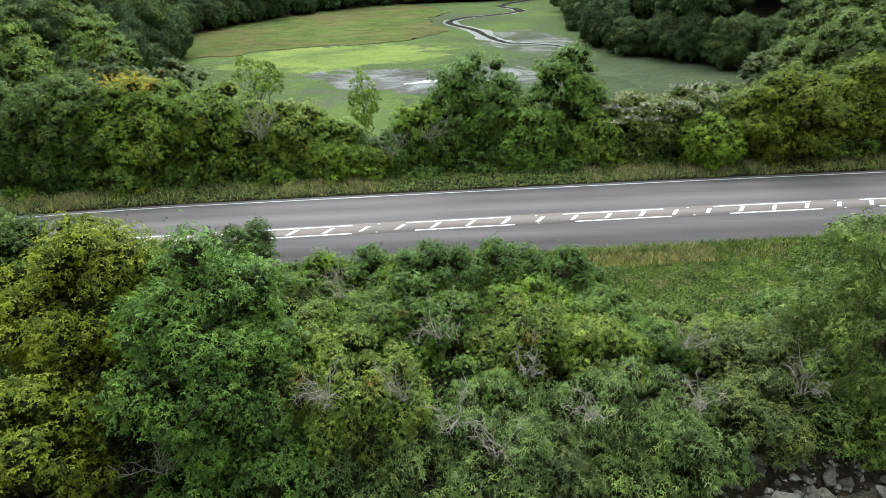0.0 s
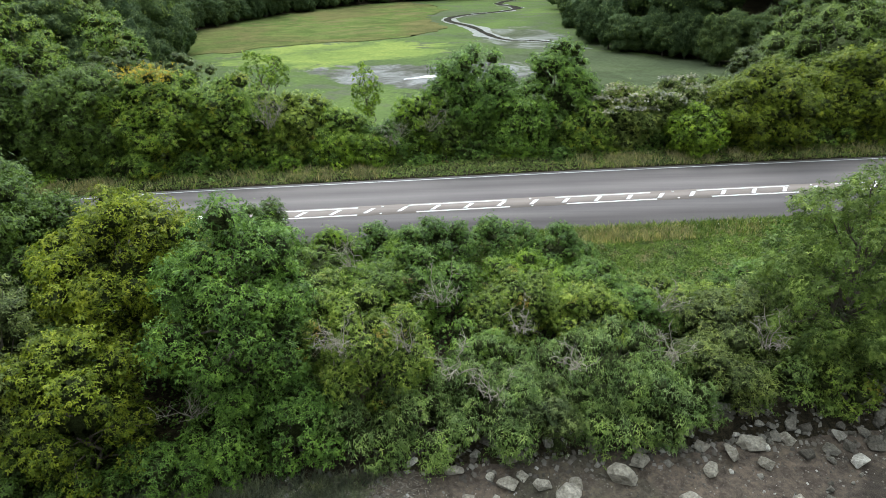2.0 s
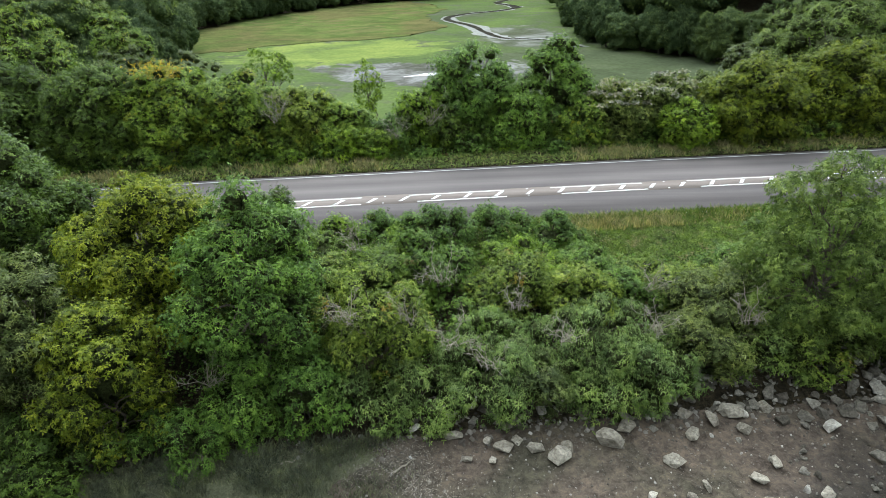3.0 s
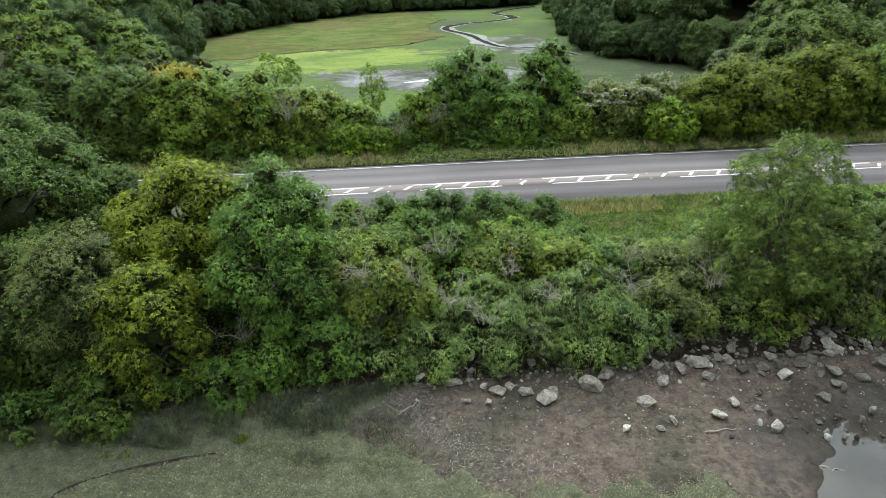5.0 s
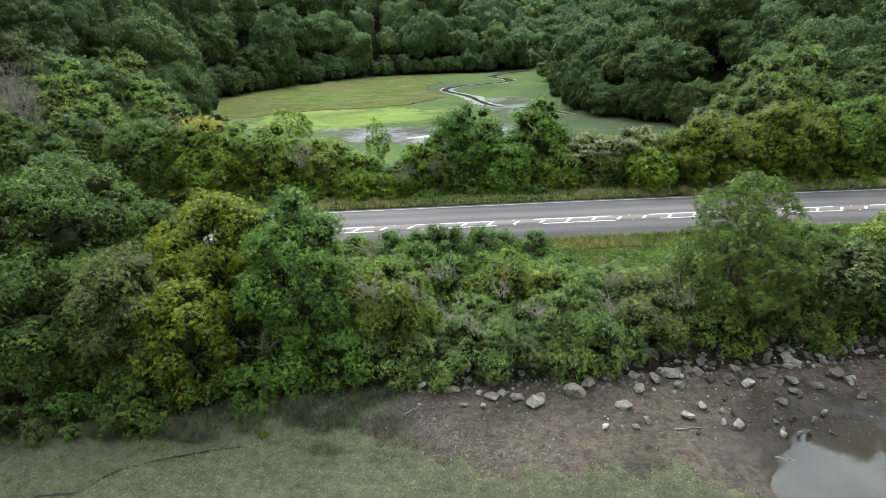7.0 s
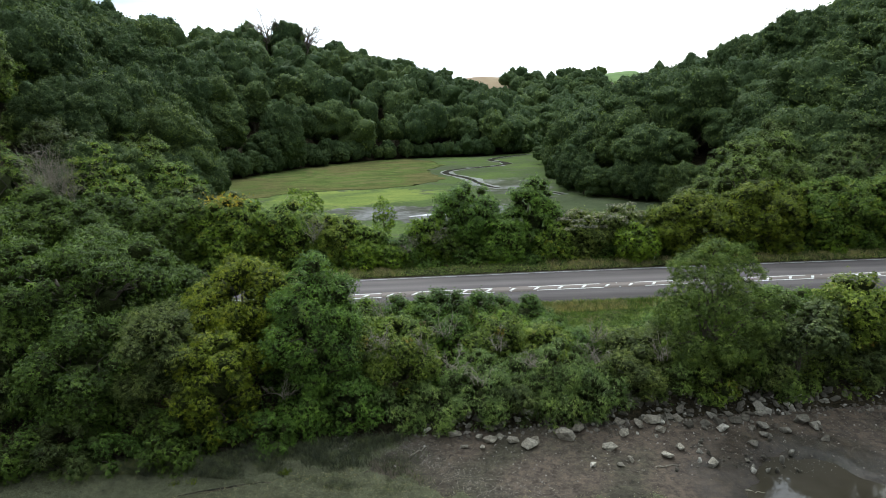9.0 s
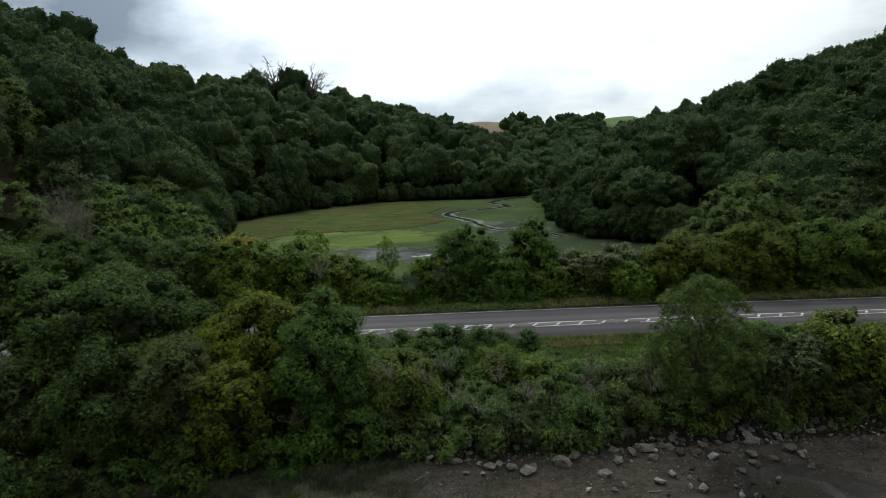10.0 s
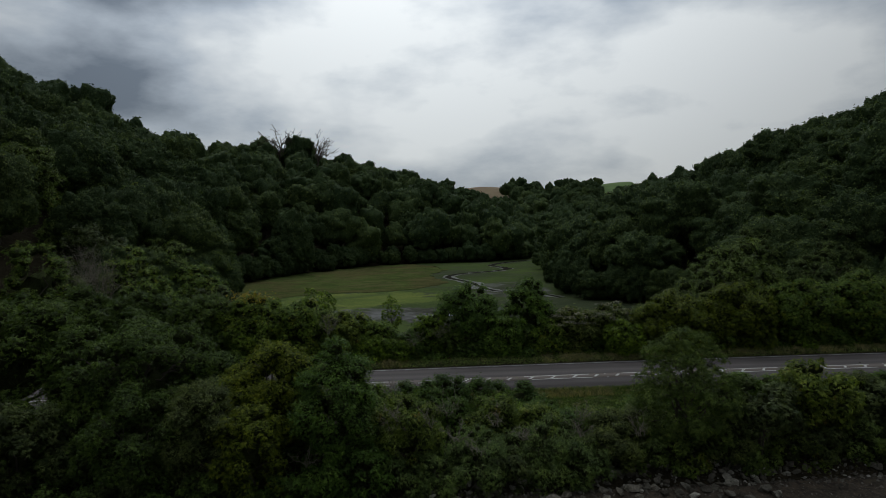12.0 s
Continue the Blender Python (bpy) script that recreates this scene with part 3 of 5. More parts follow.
def tree(name, label, category, leaf, base, top, radii, seed, boughs=40, bough_r=0.8, cover=0.6, size=0.28, slim=0.5, petals=5,
         low=-0.5, droop=0.25, stems=1, trunk_r=0.16, limbs=14, cone=0.0, lift=0.6, group="", bark=None, flowers=0, fill=True, tri=False, yellow=0):
    """A tree or bush: trunk, limbs and a crown of leafy sprays. base: (x, y, z) of the foot; top: height of the crown's top; size: a spray's width."""
    rng = np.random.default_rng(seed)
    bx, by, bz = base
    rx, ry, rz = radii
    root = thing(name, label, category, group, at=base)
    centre = (0.0, 0.0, top - bz - rz)
    boughs, bough_r = int(boughs * 1.4), bough_r * 0.86
    per_bough = cover * 4 * np.pi * bough_r ** 2 / (0.45 * size ** 2)
    p, n, mid, br = crown_points(rng, centre, radii, boughs, bough_r, per_bough, low, lift, cone)
    # a crown stops a little above the ground
    ok = p[:, 2] + bz > ground_z(p[:, 0] + bx, p[:, 1] + by) + 0.06
    v, f = rosettes(p[ok], n[ok], size, rng, slim, petals, droop, tri)
    part("crown", grid_mesh("crown", v, f, LEAF[leaf], np.full(len(v), rng.uniform(0.35, 0.65))), root)
    # dark bodies behind the leaves give the crown its shaded gaps by colour
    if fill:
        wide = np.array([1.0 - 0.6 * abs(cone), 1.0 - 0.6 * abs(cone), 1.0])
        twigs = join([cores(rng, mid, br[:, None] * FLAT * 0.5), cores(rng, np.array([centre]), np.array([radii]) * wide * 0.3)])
        part("inner_crown", grid_mesh("inner_crown", *twigs, CORE_SHADE), root, "twigs inside the crown, shade of the gaps put into their dark colour")
    wood = []
    bark = bark or BARK
    for s in range(stems):
        foot = np.array([rng.normal() * 0.25 * (stems > 1), rng.normal() * 0.25 * (stems > 1), -0.25])
        head = np.array([rng.normal() * rx * 0.2, rng.normal() * ry * 0.2, centre[2] + rz * 0.25])
        path = limb_path(rng, foot, head, 7, 0.02)
        wood.append(tube(path, np.linspace(trunk_r, trunk_r * 0.35, 7), 8))
        if s == 0:
            part("trunk", grid_mesh("trunk", *wood[0], bark, smooth=True), root)
    for v, f in wood[1:]:
        part("stem", grid_mesh("stem", v, f, bark, smooth=True), root)
    for i in rng.permutation(len(mid))[:limbs]:
        start = np.array([0, 0, max(0.2, min(mid[i][2] * 0.6, centre[2]))])
        path = limb_path(rng, start, mid[i], 5)
        pieces = [tube(path, np.linspace(trunk_r * 0.45, 0.012, 5), 5)]
        for _ in range(3):
            tip = mid[i] + unit((mid[i] - np.array(centre))[None])[0] * bough_r * 0.5 + rng.normal(size=3) * bough_r * 0.45
            pieces.append(tube(limb_path(rng, path[3], tip, 4, 0.05), np.linspace(trunk_r * 0.18, 0.006, 4), 4))
        part("limb", grid_mesh("limb", *join(pieces), bark, smooth=True), root)
    if yellow:
        tip = mid[np.argmax(mid[:, 2])] + np.array([0, -0.3, bough_r * 0.55])
        yp = tip + rng.normal(size=(yellow, 3)) * np.array([1.0, 0.7, 0.28])
        v, f = rosettes(yp, unit(rng.normal(size=(yellow, 3)) * 0.4 + np.array([0, -0.3, 0.8])), size, rng, slim, 4, droop, True)
        tagged(part("yellowed_spray", grid_mesh("yellowed_spray", v, f, LEAF["yellow"], np.full(len(v), 0.4)), root, "spray of yellowed leaves"), kind="stuff")
    if flowers:
        high = np.nonzero(mid[:, 2] > np.quantile(mid[:, 2], 0.68))[0]
        pick = high[(rng.random(flowers) ** 1.6 * len(high)).astype(int)]
        upper = np.array(centre)
        d = unit((mid[pick] - upper) / np.array(radii) + np.array([0, 0, 0.4]))
        fp = mid[pick] + d * bough_r * 0.95 + rng.normal(size=(flowers, 3)) * np.array([0.3, 0.22, 0.06])
        v, f = leaves(fp, unit(d + rng.normal(size=d.shape) * 0.5), 0.16, rng, 0.9)
        tagged(part("seed_fluff", grid_mesh("seed_fluff", v, f, LEAF["flower"], np.full(len(v), 0.5)), root, "fluffy white seed heads"), kind="stuff")
    return root


def dead_shrub(label, x, y, z, height, seed, stems=6, spread=0.8):
    """A tangle of bare bleached twigs."""
    rng = np.random.default_rng(seed)
    root = thing("dead_shrub", label, "dead shrub", at=(x, y, z))
    for _ in range(stems):
        d = unit(np.array([[rng.normal() * spread, rng.normal() * spread - 0.3, 1.0]]))[0]
        tip = d * height * rng.uniform(0.6, 1.1)
        path = limb_path(rng, (rng.normal() * 0.15, rng.normal() * 0.15, -0.1), tip, 6, 0.05)
        pieces = [tube(path, np.linspace(0.022, 0.008, 6), 5)]
        for j in range(7):
            k = rng.integers(1, 6)
            end = path[k] + unit(rng.normal(size=(1, 3)) + d * 0.9)[0] * height * rng.uniform(0.15, 0.42)
            twig = limb_path(rng, path[k], end, 4, 0.04)
            pieces.append(tube(twig, np.linspace(0.011, 0.006, 4), 3))
            for _ in range(2):
                pieces.append(tube(limb_path(rng, twig[2], twig[2] + rng.normal(size=3) * height * 0.12, 3, 0.0), [0.006, 0.005, 0.003], 3))
        part("stem", grid_mesh("stem", *join(pieces), DEAD, smooth=True), root)
    return root


def blades(name, xy, z, height, rng, mat, lean=0.35, width=0.02, tint=0.5):
    """Many blades of grass, each a narrow bent strip of two quads."""
    n = len(xy)
    h = height * rng.uniform(0.5, 1.25, n)
    a = rng.uniform(0, 2 * np.pi, n)
    side = np.stack([np.cos(a), np.sin(a), np.zeros(n)], 1) * (width * rng.uniform(0.6, 1.4, n))[:, None]
    b = rng.uniform(0, 2 * np.pi, n)
    tilt = np.stack([np.cos(b), np.sin(b), np.zeros(n)], 1) * (h * lean * rng.uniform(0.2, 1.2, n))[:, None]
    foot = np.column_stack([xy, z])
    mid = foot + tilt * 0.35 + np.array([0, 0, 1]) * (h * 0.6)[:, None]
    tip = foot + tilt + np.array([0, 0, 1]) * h[:, None]
    v = np.stack([foot - side, foot + side, mid + side * 0.8, mid - side * 0.8, tip + side * 0.15, tip - side * 0.15], 1).reshape(-1, 3)
    k = (np.arange(n) * 6)[:, None]
    f = np.concatenate([k + np.array([0, 1, 2, 3]), k + np.array([3, 2, 4, 5])])
    return grid_mesh(name, v, f, mat, np.full(len(v), tint))

# ---- the plan ----
def road_y(x):
    """The middle of the road."""
    x = np.asarray(x, float)
    y = 29.4 + 0.113 * x - 0.0004 * np.clip(x, 0, 60) ** 2
    bend = np.clip(-14 - x, 0, 22)
    return y - 0.004 * bend ** 2 - np.clip(-36 - x, 0, 200) * 0.12


SHORE_V = [-400, -60, -34, -26, -21.0, -18.6, -17.4, -14, -9, -6, -5, 5.6, 6.5, 8, 10, 14, 20, 30, 400]
SHORE_Z = [-3.6, -3.3, -3.1, -2.95, -2.65, -2.45, -1.9, -1.1, -0.5, -0.2, -0.08, -0.08, 0.1, 0.2, 0.1, -1.2, -2.4, -2.8, -2.8]
VALLEY = [(-75, -400), (-75, 15), (-44, 42), (-40, 75), (-47, 104), (-63, 146), (-57, 185), (-42, 224), (-22, 248), (15, 256), (36, 276), (52, 330), (80, 400),
          (96, 395), (70, 325), (46, 276), (36, 220), (29, 160), (25, 120), (29, 104), (46, 86), (72, 62), (120, 44), (120, -400)]


def outside(x, y, edge=VALLEY):
    """Metres outside an outline, the flat valley floor's by default (0 within it)."""
    p = np.array(edge, float)
    q = np.roll(p, -1, axis=0)
    best = np.full(np.shape(x), 1e9)
    inside = np.zeros(np.shape(x), bool)
    for (ax, ay), (bx, by) in zip(p, q):
        ex, ey = bx - ax, by - ay
        t = np.clip(((x - ax) * ex + (y - ay) * ey) / (ex * ex + ey * ey), 0, 1)
        best = np.minimum(best, np.hypot(x - ax - t * ex, y - ay - t * ey))
        cross = ((ay > y) != (by > y)) & (x < ex * (y - ay) / (ey if ey else 1e-9) + ax)
        inside ^= cross
    return np.where(inside, 0.0, best)


def smooth(t):
    t = np.clip(t, 0, 1)
    return t * t * (3 - 2 * t)


# rises and dips along the ridges: middle, reach and height
KNOLLS = [(-168, 215, 28, 34, 7.5), (-145, 291, 26, 36, -13), (-114, 206, 18, 20, -7), (-60, 356, 14, 26, -8), (-112, 325, 14, 20, 4), (130, 158, 24, 22, -4), (98, 236, 18, 22, 4), (92, 158, 14, 15, 4), (-86, 336, 24, 26, 4), (8, 750, 26, 60, -3), (75, 750, 36, 60, 13), (40, 765, 34, 60, 6)]


def hill(x, y):
    d = outside(x, y)
    left = 47 + 13 * smooth((-x - 95) / 80) - 22 * smooth((x + 62) / 62) * smooth((y - 190) / 60)
    right = 23 + 20 * smooth((x - 60) / 110) - 4 * smooth((y - 200) / 100) - 9 * smooth((y - 330) / 150)
    top = np.where(x < 0, left, right)
    top = np.where((x >= 0) & (y > 260), right + (left - right) * smooth((60 - x) / 60), top)
    far = 26 * smooth((y - 400) / 300) + 25 * smooth((y - 700) / 110)
    wob = 3.0 * np.sin(x * 0.031 + 1.3) * np.sin(y * 0.027 + 0.4) + 1.6 * np.sin(x * 0.07 - y * 0.05)
    rise = sum(h * np.exp(-((x - cx) / rx) ** 2 - ((y - cy) / ry) ** 2) for cx, cy, rx, ry, h in KNOLLS)
    return (top * (1 - 0.3 * smooth((d - 110) / 160)) + far + wob + rise) * (1 - np.exp(-(d / 46) ** 1.2)) * np.clip(d / 10, 0, 1)


def ground_z(x, y):
    v = y - road_y(x)
    base = np.interp(v, SHORE_V, SHORE_Z)
    return base + hill(x, y) * smooth((v - 6) / 25)


def spaced(lo, hi, fine_lo, fine_hi, step, grow=1.18):
    """Grid lines, close together in the middle stretch and wider towards the ends."""
    mid = list(np.arange(fine_lo, fine_hi, step))
    a, s = mid[0], step
    down = []
    while a > lo:
        s *= grow
        a -= s
        down.append(max(a, lo))
    b, s = mid[-1], step
    up = []
    while b < hi:
        s *= grow
        b += s
        up.append(min(b, hi))
    return np.array(down[::-1] + mid + up)


def sheet(name, xs, ys, z_of, mat, parent=None, label="", keep=None):
    """A sheet over grid lines, with heights z_of(x, y)."""
    gx, gy = np.meshgrid(xs, ys)
    gz = z_of(gx, gy)
    n = len(xs)
    i = (np.arange(len(ys) - 1)[:, None] * n + np.arange(n - 1)[None]).ravel()
    f = np.stack([i, i + 1, i + n + 1, i + n], 1)
    v = np.column_stack([gx.ravel(), gy.ravel(), gz.ravel()])
    if keep is not None:
        f = f[keep(v[f].mean(axis=1))]
    return grid_mesh(name, v, f, mat, smooth=True)


# ---- ground ----
def bumps(x, y, s, a):
    return a * (np.sin(x * s + 1.7 * np.sin(y * s * 0.7)) * np.sin(y * s * 1.1 + 1.3 * np.sin(x * s * 0.6)))


GROUND_X = spaced(-1800, 1800, -60, 60, 1.0)
GROUND_Y = np.concatenate([spaced(-1500, 62, 4, 45, 0.5), np.arange(64, 300, 4.0), np.arange(304, 700, 12.0), np.arange(710, 2200, 60.0)])


def ground_drop(x, y):
    """The sheet of earth, a little below the mud, marsh and road that lie on it."""
    v = y - road_y(x)
    cover = np.interp(v, [-20, -18.6, -5.4, -4.9, 5.4, 5.9, 400], [0.25, 0.0, 0.0, 0.05, 0.05, 0.0, 0.0])
    return ground_z(x, y) - cover + bumps(x, y, 0.9, 0.05) * ((np.abs(v) > 6) & (v > -18))


tagged(new("ground", sheet("ground", GROUND_X, GROUND_Y, ground_drop, SOIL)), "grassy earth bank and wooded valley sides", "ground", kind="structure")

# tidal mud in front of the bank
def mud_z(x, y):
    v = y - road_y(x)
    z = np.interp(v, [-90, -50, -26, -21.0, -18.6, -17.4], [-2.9, -2.84, -2.78, -2.62, -2.40, -2.3])
    wave = 0.7 * np.sin(x * 0.9 + 0.6 * y) + 0.5 * np.sin(x * 2.1 - y * 1.4)
    pool = smooth((x - 11.4 - 0.3 * (y - 4) + 0.6 * wave) / 3.0) * smooth((10.0 - y + 0.5 * wave) / 2.4) * smooth((18.2 + (9.4 - y) * 0.65 - x + 0.5 * wave) / 1.8)
    return z + bumps(x, y, 1.3, 0.02) + bumps(x, y, 4.1, 0.012) + bumps(x, y, 9.0, 0.012) - (0.42 + bumps(x, y, 2.6, 0.12) + bumps(x, y, 5.3, 0.07) + bumps(x, y, 11.0, 0.04)) * pool


tagged(new("tidal_mud", sheet("tidal_mud", np.concatenate([np.arange(-60, -4, 0.5), np.arange(-4, 26, 0.16), np.arange(26, 60.1, 0.5)]), np.concatenate([np.arange(-40, -8, 0.8), np.arange(-8, 15.1, 0.16)]), mud_z, MUD, keep=lambda c: (c[:, 1] - road_y(c[:, 0])) < -17.3)),
       "brown shingly tidal mud below a stone-edged bank", "mud", kind="structure")
tagged(new("water", sheet("water", spaced(-900, 900, -60, 60, 8.0), spaced(-1200, 9, -40, 9, 3.0), lambda x, y: np.full(x.shape, -2.9), WATER)),
       "still brackish water in a shallow pool", "water", kind="structure")

# ---- road ----
def ribbon(name, xs, v0, v1, z, mat, slant=0.0, across=False):
    """A strip along the road between two distances from its middle."""
    xs = np.asarray(xs, float)
    a = np.column_stack([xs, road_y(xs) + v0, np.full(len(xs), z)])
    b = np.column_stack([xs + slant, road_y(xs + slant) + v1, np.full(len(xs), z)])
    v = np.concatenate([a, b, a - [0, 0, 0.012], b - [0, 0, 0.012]])
    n = len(xs)
    i = np.arange(n - 1)
    f = np.concatenate([np.stack([i, i + 1, i + n + 1, i + n], 1), np.stack([i + 2 * n, i, i + n, i + 3 * n], 1)[:1],
                        np.stack([i + 2 * n, i + 2 * n + 1, i + 1, i], 1), np.stack([i + n, i + n + 1, i + 3 * n + 1, i + 3 * n], 1)])
    return grid_mesh(name, v, f, mat, np.tile(np.repeat([0.0, 1.0], n), 2) if across else None)


road = tagged(new("road", ribbon("road", np.arange(-160, 190, 1.0), -4.95, 5.55, 0.0, ASPHALT, across=True)), "worn grey asphalt road with white hatched centre markings", "road", kind="structure")
part("centre_strip", ribbon("centre_strip", np.arange(-160, 190, 1.0), -0.78, 0.78, 0.004, BUFF), road, "buff worn centre strip")
for k in range(-8, 12):
    s = -11.6 + 9 * k
    part("centre_line", ribbon("centre_line", np.linspace(s, s + 6, 7), 0.47, 0.61, 0.008, PAINT), road)
    part("centre_line", ribbon("centre_line", np.linspace(s + 0.55, s + 6.1, 7), -0.67, -0.53, 0.008, PAINT), road)
    part("road_stud", ribbon("road_stud", np.linspace(s + 7.4, s + 7.52, 2), 0.50, 0.60, 0.02, POST_WHITE), road)
    part("road_stud", ribbon("road_stud", np.linspace(s + 7.4, s + 7.52, 2), -0.64, -0.54, 0.02, POST_WHITE), road)
for k in range(-34, 48):
    s = -5.22 + 1.98 * k
    part("hatch_mark", ribbon("hatch_mark", np.linspace(s, s + 0.26, 2), -0.36, 0.34, 0.008, PAINT, slant=0.42), road)
part("edge_line", ribbon("edge_line", np.arange(-160, 190, 1.0), 5.1, 5.175, 0.006, PAINT), road)
part("edge_line", ribbon("edge_line", np.arange(-160, 190, 1.0), -4.72, -4.63, 0.006, PAINT), road)

# ---- inner marsh behind the road ----
def outline_sheet(name, pts, z, mat, rag=1.0, depth=0.3, step=2.0, seed=3):
    """A slab with a ragged outline through a few corners."""
    rng = np.random.default_rng(seed)
    p = np.array(pts, float)
    loop = []
    for a, b in zip(p, np.roll(p, -1, axis=0)):
        m = max(1, int(np.linalg.norm(b - a) / step))
        for j in range(m):
            loop.append(a + (b - a) * j / m)
    loop = np.array(loop)
    w = np.convolve(np.concatenate([rng.normal(size=len(loop) + 4)]), np.ones(3) / 3, "same")[: len(loop)]
    c = loop - np.roll(loop, 1, axis=0)
    nrm = np.column_stack([c[:, 1], -c[:, 0]])
    loop = loop + unit(nrm) * (w * rag)[:, None]
    bm = bmesh.new()
    top = [bm.verts.new((x, y, z)) for x, y in loop]
    low = [bm.verts.new((x, y, z - depth)) for x, y in loop]
    face = bm.faces.new(top)
    if face.normal.z < 0 or sum((b[0] - a[0]) * (b[1] + a[1]) for a, b in zip(loop, np.roll(loop, -1, axis=0))) > 0:
        face.normal_flip()
    n = len(top)
    for j in range(n):
        bm.faces.new((top[j], low[j], low[(j + 1) % n], top[(j + 1) % n]))
    bmesh.ops.triangulate(bm, faces=[face])
    me = bpy.data.meshes.new(name)
    bm.to_mesh(me)
    bm.free()
    me.materials.append(mat)
    return me


def stream(name, pts, widths, z, mat, rag=0.4, seed=5, steps=14):
    """A winding strip through a few points, with an uneven width."""
    rng = np.random.default_rng(seed)
    p = np.array(pts, float)
    p = np.concatenate([2 * p[:1] - p[1:2], p, 2 * p[-1:] - p[-2:-1]])
    out, wid = [], []
    for i in range(1, len(p) - 2):
        for t in np.linspace(0, 1, steps, endpoint=False):
            a, b, c, d = p[i - 1], p[i], p[i + 1], p[i + 2]
            out.append(0.5 * (2 * b + (c - a) * t + (2 * a - 5 * b + 4 * c - d) * t * t + (3 * b - a - 3 * c + d) * t ** 3))
            wid.append(widths[i - 1] + (widths[i] - widths[i - 1]) * t)
    out, wid = np.array(out), np.array(wid)
    t = unit(np.gradient(out, axis=0))
    s = np.column_stack([-t[:, 1], t[:, 0]])
    ra, rb = (np.convolve(rng.normal(size=len(out) + 8), np.ones(4) / 4, "same")[: len(out)] * rag for _ in range(2))
    a, b = out + s * (wid / 2 * (1 + ra))[:, None], out - s * (wid / 2 * (1 + rb))[:, None]
    n = len(out)
    v = np.concatenate([np.column_stack([a, np.full(n, z)]), np.column_stack([b, np.full(n, z)])])
    i = np.arange(n - 1)
    return grid_mesh(name, v, np.stack([i, i + n, i + n + 1, i + 1], 1), mat)


MARSH_Z = -2.3
tagged(new("marsh", sheet("marsh", np.arange(-110, 150, 4.0), np.arange(44, 440, 4.0), lambda x, y: np.full(x.shape, MARSH_Z), MARSH, keep=lambda c: (outside(c[:, 0], c[:, 1]) < 9) & (c[:, 1] - road_y(c[:, 0]) > 17))),
       "flat tidal marsh of mud covered in green algae", "marsh", kind="structure")
TURF_EDGE = [(-52, 107), (-40, 119), (-28, 129), (-16, 131), (-6, 140), (-2, 150), (-4, 164), (-7, 185), (-3, 205), (-6, 226), (-18, 246), (-44, 236), (-66, 190), (-74, 146)]
tagged(new("saltmarsh_turf", outline_sheet("saltmarsh_turf", TURF_EDGE, MARSH_Z + 0.09, TURF, 1.8, 0.12, 1.5)),
       "raised saltmarsh turf of olive and tan grass", "marsh grass", kind="structure")
CREEK = [(24, 112), (20, 122), (15, 126), (11.5, 127), (8.5, 134), (5, 152), (-1.5, 172), (3, 186), (13, 195), (20, 205), (20, 216), (16, 229), (22, 246), (36, 268)]
tagged(new("wet_mud", stream("wet_mud", CREEK, [3, 3, 3.5, 4, 4.5, 4.5, 4.5, 4, 4, 3.5, 3.5, 3.5, 3.5, 3.5], MARSH_Z + 0.03, WETMUD, 0.5)), "shining wet grey mud beside the creek", "mud", kind="structure")
tagged(new("creek", stream("creek", CREEK, [1.0, 1.2, 1.3, 1.5, 1.6, 1.7, 1.9, 2.4, 2.6, 2.6, 2.8, 2.6, 2.6, 2.6], MARSH_Z + 0.06, DARKMUD, 0.3, 9)), "dark winding creek channel in the marsh", "creek", kind="structure")
tagged(new("water", stream("water", [(-7, 84.5), (-3, 86.5), (1, 86.5), (6, 83)], [0.6, 1.8, 1.8, 0.6], MARSH_Z + 0.08, SKY_GLINT, 0.5, 4)), "thin strip of shallow water, sky glint put in as pale colour", "water", kind="structure")


def gz(x, y):
    return float(ground_z(np.array(float(x)), np.array(float(y))))


def plant(kind, label, category, leaf, x, y, top, radii, seed, **more):
    return tree(kind, label, category, leaf, (x, y, gz(x, y) - 0.05), top, radii, seed, **more)


# ---- trees and bushes on the near bank ----
plant("oak_tree", "dense dark green oak on the shore bank", "tree", "oak", -21.5, 16, 8.4, (6.0, 4.6, 5.2), 11, boughs=90, bough_r=1.0, size=0.25, petals=4, trunk_r=0.3, limbs=26)
plant("oak_tree", "broad dark green oak beside the road", "tree", "oak", -31, 17.5, 9.3, (6.0, 5.0, 5.6), 12, boughs=70, bough_r=1.15, size=0.32, petals=4, trunk_r=0.3, limbs=20)
plant("oak_tree", "dark green oak beside the road", "tree", "oak", -24.0, 22.6, 6.8, (3.6, 2.8, 3.8), 31, boughs=50, bough_r=0.85, size=0.25, petals=5, tri=True, low=-0.8, trunk_r=0.2)
plant("oak_tree", "rounded dark green oak above the shore bank", "tree", "oak", -18.9, 18.4, 5.9, (3.7, 2.8, 3.9), 32, boughs=70, bough_r=0.8, size=0.22, petals=4, low=-0.9, trunk_r=0.2)
plant("oak_bush", "dark green leafy bush below the oaks", "bush", "oak", -23.2, 12.6, 4.4, (2.8, 2.2, 3.6), 33, boughs=50, bough_r=0.7, size=0.2, petals=4, low=-0.9, stems=3, trunk_r=0.09)
plant("maple_tree", "yellow-green field maple above the bank", "tree", "maple", -11.6, 14.9, 6.7, (3.5, 3.0, 4.2), 13, boughs=100, bough_r=0.75, size=0.2, petals=4, trunk_r=0.16)
plant("oak_tree", "bright green young oak over the shore", "tree", "young_oak", -7.3, 13.0, 6.7, (2.6, 3.0, 4.6), 14, boughs=72, bough_r=0.72, size=0.19, petals=4, trunk_r=0.18, low=-0.9, limbs=24)
